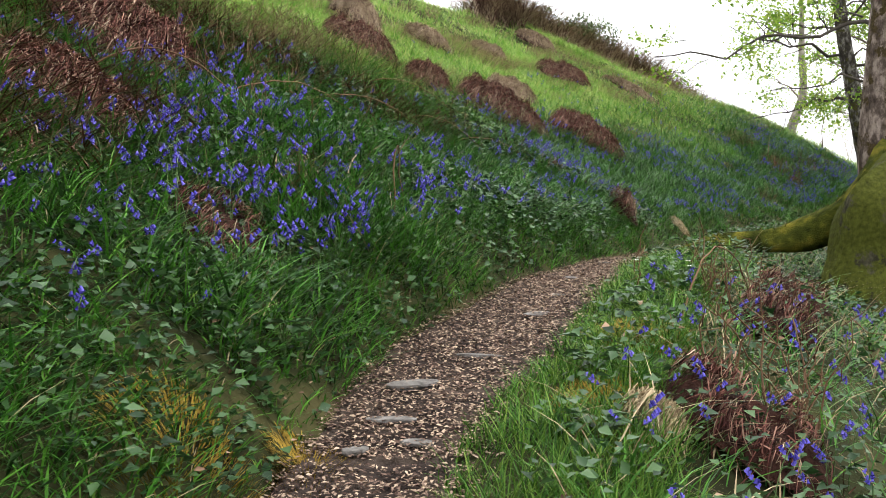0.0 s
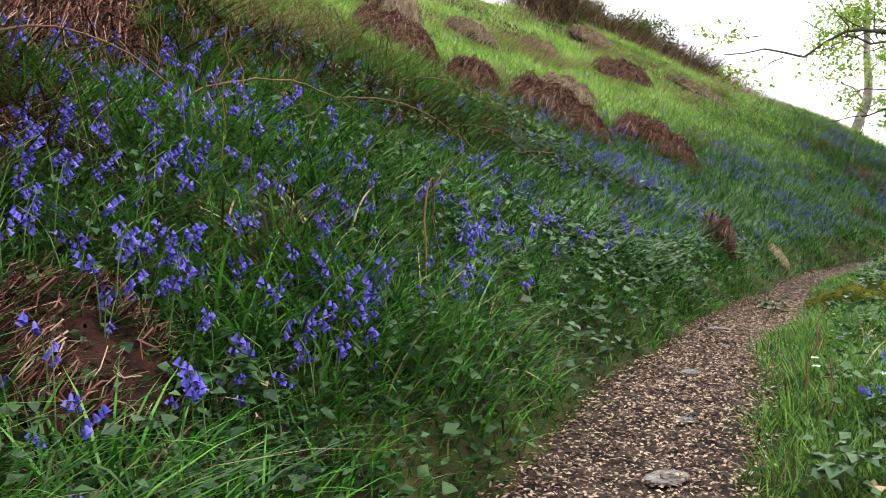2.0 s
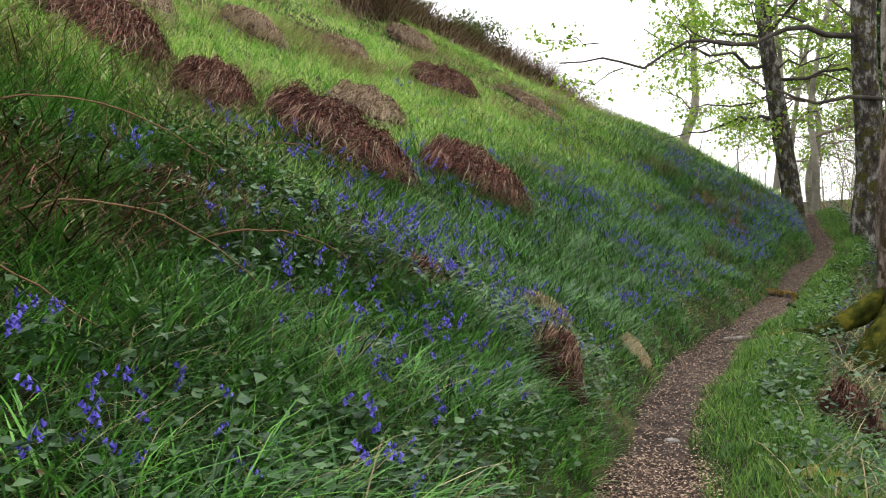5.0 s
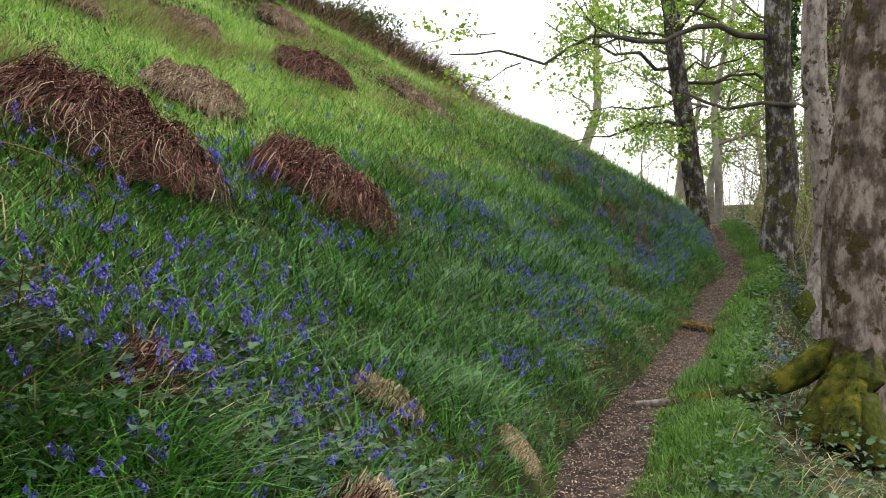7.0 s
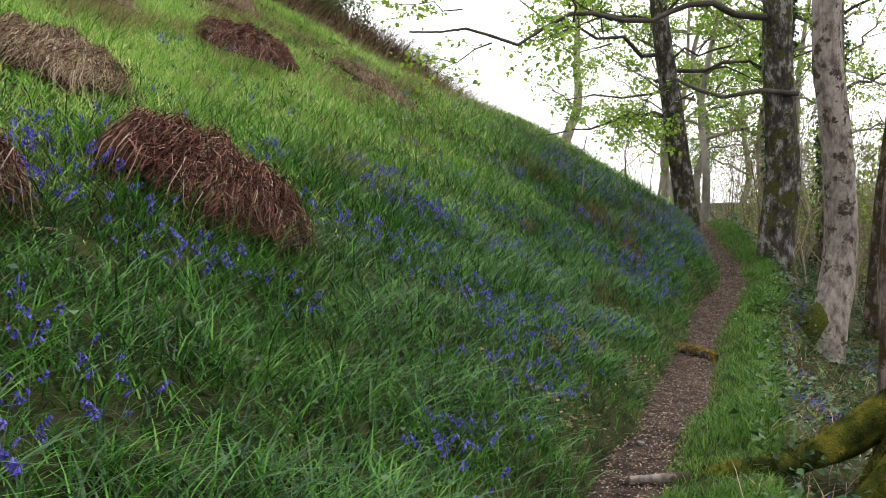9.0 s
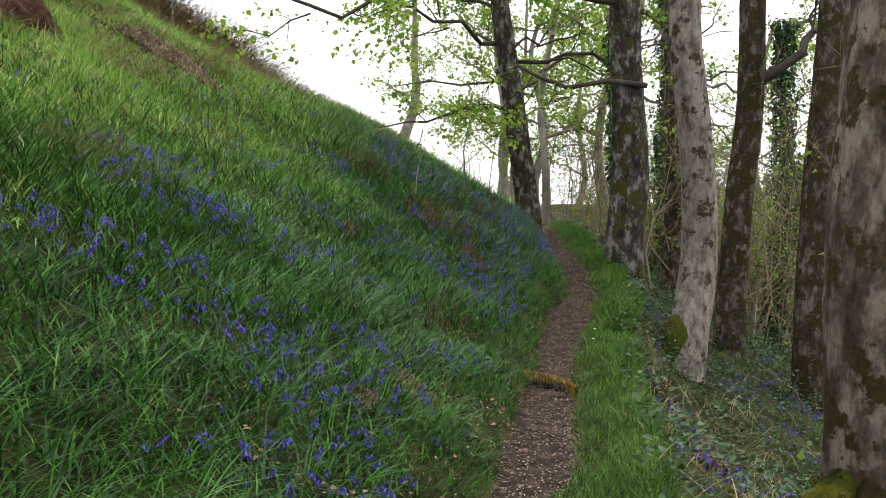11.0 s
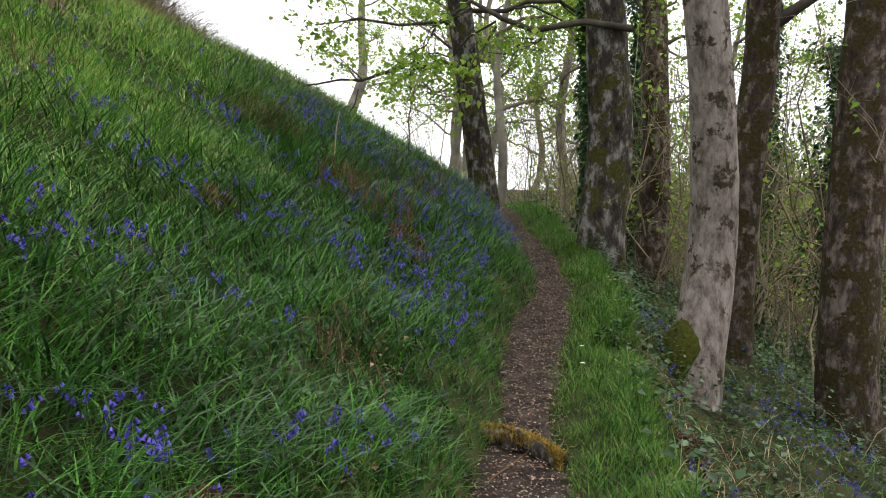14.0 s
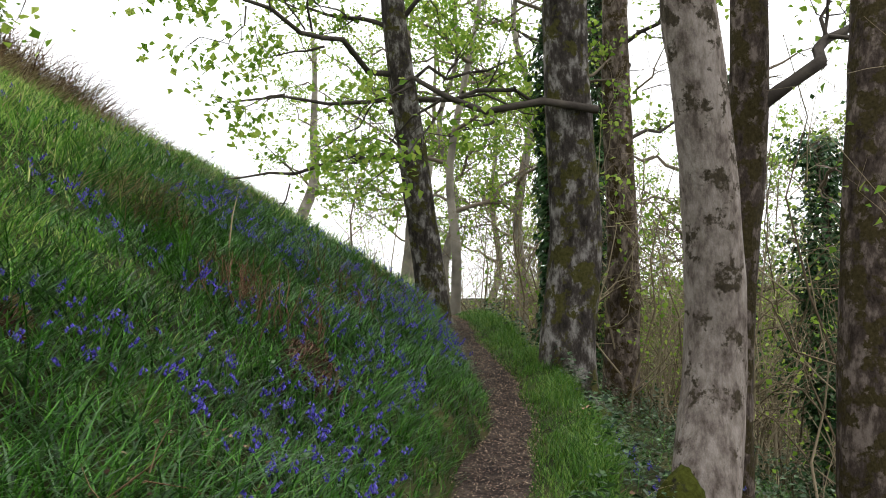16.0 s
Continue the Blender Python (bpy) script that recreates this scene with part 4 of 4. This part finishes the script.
# ---- leafy growth ----
def carpet(n, s0, s1, d0, d1, size, lift, rng, thresh=-2.0, seed=41, scale=2.0):
    p, s, d = sown(n, s0, s1, d0, d1, rng, gap=0.02)
    p = p[ripple(p[:, 0], p[:, 1], scale, seed) > thresh]
    k = len(p)
    p[:, 2] += rng.uniform(*lift, k)
    a = rng.uniform(0, 6.28, k)
    way = np.stack([np.cos(a), np.sin(a), rng.normal(0.05, 0.3, k)], 1)
    nor = rng.normal(0, 0.35, (k, 3)) + np.array([0, 0, 1.0])
    L = rng.uniform(*size, k)
    return leaflets(p, way, nor, L, L * rng.uniform(0.6, 0.95, k))


lrng = np.random.RandomState(8)
h = Heap()
h.add(*carpet(7000, 8, 11.5, 0.25, 2.0, (0.02, 0.055), (0.02, 0.15), lrng, -0.4, 43))
h.add(*carpet(9000, 5, 18, 0.3, 1.9, (0.025, 0.065), (0.04, 0.2), lrng, -0.1))
h.add(*carpet(4000, 17, 40, 0.3, 3.0, (0.03, 0.06), (0.06, 0.2), lrng, 0.25))
h.add(*carpet(11000, 5, 20, -3.2, -0.6, (0.025, 0.06), (0.03, 0.25), lrng, -0.8))
h.add(*carpet(16000, 18, 46, -4.5, -0.7, (0.03, 0.08), (0.03, 0.4), lrng, -0.6))
h.add(*carpet(14000, 14, 60, -14, -3.0, (0.05, 0.12), (0.05, 0.7), lrng, -0.5))
h.add(*carpet(11000, 12, 18, 0.35, 3.4, (0.03, 0.07), (0.05, 0.24), lrng, -0.15, 48))
stuff("herb_layer", h, HERB, "low green herbs, nettles and bramble leaves on the banks", "undergrowth")
h = Heap()
h.add(*carpet(1500, 8, 18, 0.25, 2.4, (0.02, 0.04), (0.02, 0.12), lrng, 0.2, 45, 3.0))
h.add(*carpet(1500, 22, 28, 0.25, 1.3, (0.02, 0.042), (0.03, 0.12), lrng, 0.1, 46, 2.5))
h.add(*carpet(1200, 8, 34, -2.2, -0.6, (0.03, 0.06), (0.02, 0.12), lrng, 0.3, 47, 3.0))
stuff("fallen_leaves", h, DEAD_LEAF, "curled brown dead leaves lying among the grass", "fallen leaves")
h = Heap()
lawn(h, 9000, 14, 50, -6, -0.9, (0.12, 0.32), (0.006, 0.013), droop=(0.3, 1.0), segs=2)
lawn(h, 6000, 5, 20, -3.2, -0.8, (0.12, 0.34), (0.005, 0.01), droop=(0.3, 1.0), segs=3)
stuff("bank_grass", h, GRASS, "rough grass on the bank below the footpath", "grass")
h = Heap()
for x, y, r in ((0.62, 3.2, 0.2), (-0.75, 2.55, 0.22), (-0.45, 3.0, 0.14), (0.95, 4.1, 0.22), (3.1, 8.6, 0.2), (8.6, 16.9, 0.25), (3.35, 9.6, 0.2)):
    n = 900
    a, rr = lrng.uniform(0, 6.28, n), r * np.sqrt(lrng.uniform(0, 1, n))
    qx, qy = x + rr * np.cos(a), y + rr * np.sin(a) * 1.4
    p = np.stack([qx, qy, land(qx, qy) + 0.03 * (1 - (rr / r) ** 2)], 1)
    h.add(*blades(p, lrng.uniform(0.02, 0.06, n), lrng.uniform(0.004, 0.008, n), a, lrng.uniform(0.2, 1.2, n), lrng.uniform(0, 0.6, n), 2))
stuff("moss_cushions", h, GOLD_MOSS, "golden-green cushions of moss on the verges", "moss")
# pale broad-leaved plants
def broad_plant(x, y, seed, n=9, size=0.09):
    rng = np.random.RandomState(seed)
    c0 = spot(x, y)
    a = np.arange(n) * 2.4 + rng.uniform(-0.3, 0.3, n)
    p = np.stack([np.cos(a) * 0.02, np.sin(a) * 0.02, rng.uniform(0.06, 0.17, n)], 1)
    way = np.stack([np.cos(a), np.sin(a), rng.uniform(-0.3, 0.3, n)], 1)
    ob = tagged(new("broad_leaved_herb"), "low herb with broad grey-green lobed leaves", "plant", group="broad-leaved herbs")
    ob.location = c0
    for k in range(n):
        h = Heap()
        h.add(*tube([(0, 0, -0.02), p[k] * 0.6, p[k] + way[k] * 0.03], [0.003, 0.003, 0.002], 4))
        part("stalk", h.mesh("stalk", STALK), ob)
        h = Heap()
        for off, sc in ((0, 1), (0.9, 0.75), (-0.9, 0.75)):
            w_ = np.array([[way[k, 0] * math.cos(off) - way[k, 1] * math.sin(off), way[k, 0] * math.sin(off) + way[k, 1] * math.cos(off), way[k, 2]]])
            h.add(*leaflets((p[k] + way[k] * 0.03)[None], w_, np.array([[0.1, 0.1, 1.0]]), np.array([size * sc]), np.array([size * sc * 0.8])))
        part("leaf", h.mesh("leaf", HERB), ob)


for k, (x, y) in enumerate(((-0.75, 4.35), (-0.62, 3.5), (0.62, 3.6), (0.5, 2.9), (1.4, 5.2), (0.9, 8.9), (0.5, 8.2), (1.1, 9.6), (0.3, 7.4), (9.6, 19.4), (9.3, 18.4), (8.7, 17.6), (2.2, 9.0), (1.0, 4.7), (4.1, 11.6), (4.5, 12.1), (10.0, 20.3))):
    broad_plant(x, y, 300 + k)

# small white flowers by the path
h = Heap()
for x, y in ((1.25, 5.6), (1.3, 5.75), (1.5, 5.3), (1.45, 5.45), (1.55, 5.5), (9.2, 19.6), (9.5, 20.0), (1.95, 7.2)):
    c0 = spot(x, y, 0.16)
    a = np.arange(5) * 1.257
    h.add(*leaflets(np.repeat(c0[None], 5, 0), np.stack([np.cos(a), np.sin(a), 0.1 + 0 * a], 1), np.tile([0.0, 0, 1.0], (5, 1)), np.full(5, 0.022), np.full(5, 0.016)))
stuff("white_flowers", h, PETAL, "tiny white flowers on the verge", "flowers")


# ---- stones and log on the path ----
def stone(x, y, a, b, hgt, turn, seed):
    rng = np.random.RandomState(seed)
    bm = bmesh.new()
    bmesh.ops.create_icosphere(bm, subdivisions=3, radius=1)
    for v in bm.verts:
        f = 1 + 0.16 * noise.noise(v.co * 1.7 + Vector((seed, 0, 0))) + 0.05 * noise.noise(v.co * 5)
        v.co = Vector((v.co.x * a * f, v.co.y * b * f, max(-0.6, min(0.4, v.co.z * f)) * hgt * 0.6))
    me = bpy.data.meshes.new("stone")
    bm.to_mesh(me)
    bm.free()
    me.materials.append(STONE)
    ob = tagged(new("stone", me), "flat grey-brown stone set in the trodden path", "stone", group="stones in the path")
    _, _, z = beside(x, y)
    ob.matrix_basis = pose(x, y, float(z[0]) + 0.006, rng.uniform(-6, 6), rng.uniform(-6, 6), turn)


for k, (x, y, a, b, hgt, turn) in enumerate(((-0.19, 3.37, 0.1, 0.035, 0.03, -15), (-0.08, 3.15, 0.07, 0.03, 0.03, -20), (-0.3, 3.1, 0.05, 0.04, 0.04, 30), (0.19, 4.13, 0.11, 0.03, 0.035, -10), (-0.12, 3.75, 0.12, 0.05, 0.05, 10), (0.55, 5.0, 0.08, 0.06, 0.03, 20),
                                             (0.75, 5.6, 0.05, 0.03, 0.02, 0), (0.95, 6.4, 0.06, 0.04, 0.03, 40), (1.5, 7.9, 0.09, 0.06, 0.03, 15), (1.75, 8.0, 0.06, 0.04, 0.03, 60), (2.3, 9.3, 0.07, 0.05, 0.03, 0), (3.0, 10.8, 0.05, 0.04, 0.03, 10), (5.75, 15.6, 0.03, 0.03, 0.04, 0), (6.3, 15.9, 0.05, 0.03, 0.02, 0), (8.9, 20.2, 0.05, 0.03, 0.03, 50))):
    stone(x, y, a, b, hgt, turn, 400 + k)

lrow = [(7.9, 19.1, 1.1), (8.1, 18.98, 1.1), (8.2, 18.75, 1.085), (8.18, 18.45, 1.06)]
c0 = np.array(lrow[0])
log = tagged(new("mossy_log"), "short rotten log with golden moss lying across the path", "log")
log.location = c0
line = spline(lrow, 0.03) - c0
h = Heap()
h.add(*tube(line, 0.055 + 0.012 * np.sin(np.arange(len(line)) * 0.8), 12, 0.3, 3))
part("wood", h.mesh("wood", BARK_DARK, True), log)
n = 2500
i = lrng.randint(0, len(line), n)
th = lrng.uniform(-0.3, 3.4, n)
p = line[i] + np.stack([np.cos(th) * 0.045, np.cos(th) * 0.055, np.sin(th) * 0.062], 1)
h = Heap()
h.add(*blades(p, lrng.uniform(0.015, 0.045, n), lrng.uniform(0.004, 0.008, n), lrng.uniform(0, 6.28, n), lrng.uniform(0.2, 1.0, n), lrng.uniform(0.1, 0.7, n), 2))
part("moss", h.mesh("moss", GOLD_MOSS), log, "golden moss tufts")
cane((7.6, 18.4), (8.4, 18.9), 0.04, 290, 0.008, STEMS, "thin fallen twig across the path")

# ---- crest of the hill ----
h = Heap()
p, s, d = sown(20000, 30, 66, 10.6, 12.4, lrng)
keep = ripple(p[:, 0], p[:, 1], 0.7, 51) > -0.5
p, tall = p[keep], 1 + 0.6 * ease(s[keep], 43, 49)
k = len(p)
h.add(*blades(p, lrng.uniform(0.5, 1.4, k) * tall, lrng.uniform(0.012, 0.03, k), lrng.uniform(0, 6.28, k), lrng.uniform(0.1, 0.9, k), lrng.uniform(0.2, 1.1, k), 3))
stuff("crest_bracken", h, BLEACHED, "band of bleached dead bracken along the hill crest", "bracken")


def bush(x, y, r, hgt, seed, mat=BUSH, label="dense green bush on the hill crest", n=2600):
    rng = np.random.RandomState(seed)
    c0 = spot(x, y)
    ob = tagged(new("bush"), label, "bush")
    ob.location = c0
    buds = []
    for k in range(12):
        h = Heap()
        a = rng.uniform(0, 6.28)
        to = np.array([math.cos(a) * r * rng.uniform(0.2, 1), math.sin(a) * r * rng.uniform(0.2, 1), hgt * rng.uniform(0.5, 1.05)])
        limb(h, buds, (0, 0, -0.1), to, 0.03, rng, depth=2, twigs=4, sides=5)
        part("branch", h.mesh("branch", TWIG), ob)
    h = Heap()
    foliage(h, buds, rng, max(2, n // len(buds)), 0.09, 0.14)
    part("foliage", h.mesh("foliage", mat), ob)


CREST_S = ((38.5, 0.9, 0.9), (41, 1.1, 1.3), (43, 1.2, 1.6), (45, 1.2, 1.7), (46.8, 1.0, 1.3))
for k, (s, r, hh) in enumerate(CREST_S):
    i = int(np.searchsorted(LENGTH, s))
    x, y = LINE[i, 0] - HEADING[i, 1] * 12.0, LINE[i, 1] + HEADING[i, 0] * 12.0
    bush(x, y, r, hh, 500 + k)

# fence along the top
for k in range(14):
    i = int(np.searchsorted(LENGTH, 58 + k * 1.1))
    x, y = LINE[i, 0] - HEADING[i, 1] * 13.2, LINE[i, 1] + HEADING[i, 0] * 13.2
    bm = bmesh.new()
    bmesh.ops.create_cone(bm, cap_ends=True, segments=8, radius1=0.05, radius2=0.045, depth=1.5)
    bmesh.ops.bevel(bm, geom=[e for e in bm.edges if e.calc_length() < 0.06], offset=0.008, segments=1, affect="EDGES")
    me = bpy.data.meshes.new("fence_post")
    bm.to_mesh(me)
    bm.free()
    me.materials.append(POST)
    ob = tagged(new("fence_post", me), "weathered wooden fence post on the skyline", "fence post", group="fence along the crest")
    c0 = spot(x, y)
    ob.matrix_basis = pose(c0[0], c0[1], c0[2] + 0.55, (k * 37) % 7 - 3, (k * 53) % 7 - 3, 0)


# ---- the wood beyond ----
def ivy_tree(x, y, hgt, r, seed, cover=0.5, n=9000):
    rng = np.random.RandomState(seed)
    z0 = ground_z(x, y)
    sp = [(x, y, z0 - 0.3)] + [(x + rng.normal(0, 0.12), y + rng.normal(0, 0.12), z0 + hgt * f) for f in (0.2, 0.4, 0.6, 0.8, 1.0)]
    ob = tree("ivy_tree", sp, r, r * 0.4, BARK_DARK, "tree trunk thickly clad in dark ivy", spread_limbs(sp, 6, seed, low=0.4, length=(1.5, 3)), seed, sides=10, flare=0.3, branch_mat=TWIG)
    line = spline(sp, 0.1) - np.array(sp[0])
    i = rng.randint(0, len(line), n)
    out = rng.normal(0, 1, (n, 3)) * np.array([1, 1, 0.3])
    out /= np.linalg.norm(out, axis=1)[:, None]
    p = line[i] + out * (r + cover * rng.uniform(0, 1, n)[:, None] ** 2 * (0.6 + 0.4 * np.sin(i * 0.25))[:, None])
    h = Heap()
    L = rng.uniform(0.06, 0.14, n)
    h.add(*leaflets(p, out + np.array([0, 0, -0.7]), out + rng.normal(0, 0.3, (n, 3)), L, L * 0.9))
    part("ivy", h.mesh("ivy", IVY), ob, "glossy dark green ivy leaves")


for k, (x, y, hh, r, cov) in enumerate(((15.75, 27.9, 12, 0.2, 0.18), (22.2, 27.2, 7.5, 0.2, 1.0), (24.5, 31.5, 10, 0.2, 0.5), (21.5, 33.5, 11, 0.2, 0.4), (28, 29, 9, 0.2, 1.2))):
    ivy_tree(x, y, hh, r, 600 + k, cov)

wrng = np.random.RandomState(9)
h, buds = Heap(), []
x, y, s, d = scatter(340, 24, 70, -26, -3.2, wrng)
x2, y2, s2, d2 = scatter(90, 42, 72, -8, 2, wrng)
x3, y3, s3, d3 = scatter(190, 37, 62, -14, -1.6, wrng)
for qx, qy in zip(np.r_[x, x2, x3], np.r_[y, y2, y3]):
    _, dd, _ = beside(qx, qy)
    if abs(dd[0]) < 1.2:
        continue
    a = spot(qx, qy, -0.1)
    H = wrng.uniform(2.0, 7.0)
    limb(h, buds, a, a + np.array([wrng.normal(0, 0.6), wrng.normal(0, 0.6), H]), 0.03, wrng, depth=2, twigs=6, sides=4, spur=0.5, n=6)
stuff("thicket", h, BRUSH, "thicket of bare tangled saplings and twigs in the wood", "undergrowth")
h = Heap()
sel = [buds[i] for i in wrng.choice(len(buds), len(buds) // 3, replace=False)]
foliage(h, sel, wrng, 2, 0.1, 0.12)
stuff("thicket_leaves", h, SPRING, "scattered yellow-green young leaves in the thicket", "leaves")
h = Heap()
p, s, d = sown(9000, 20, 90, -40, -3.0, wrng)
k = len(p)
h.add(*blades(p, wrng.uniform(0.5, 1.8, k), wrng.uniform(0.008, 0.02, k), wrng.uniform(0, 6.28, k), wrng.uniform(0.1, 0.9, k), wrng.uniform(0.1, 0.9, k), 3))
stuff("dead_undergrowth", h, BRUSH, "bleached dead stalks and canes covering the wooded slope", "undergrowth")
# distant wooded slope
h, buds = Heap(), []
for k in range(190):
    a_ = wrng.uniform(0.2, 1.35)
    dist = wrng.uniform(42, 85)
    x, y = 8 + dist * math.sin(a_), 16 + dist * math.cos(a_)
    _, dd, _ = beside(x, y)
    if dd[0] > -8:
        continue
    a = spot(x, y, -0.2)
    limb(h, buds, a, a + np.array([wrng.normal(0, 1), wrng.normal(0, 1), wrng.uniform(6, 10)]), 0.13, wrng, depth=2, twigs=7, sides=5, spur=0.45, n=7)
stuff("far_wood", h, BRUSH, "distant bare trees on the far side of the valley", "woodland")
h = Heap()
foliage(h, buds, wrng, 2, 0.3, 0.4)
stuff("far_wood_leaves", h, SPRING, "thin spring leaf haze over the distant wood", "woodland")
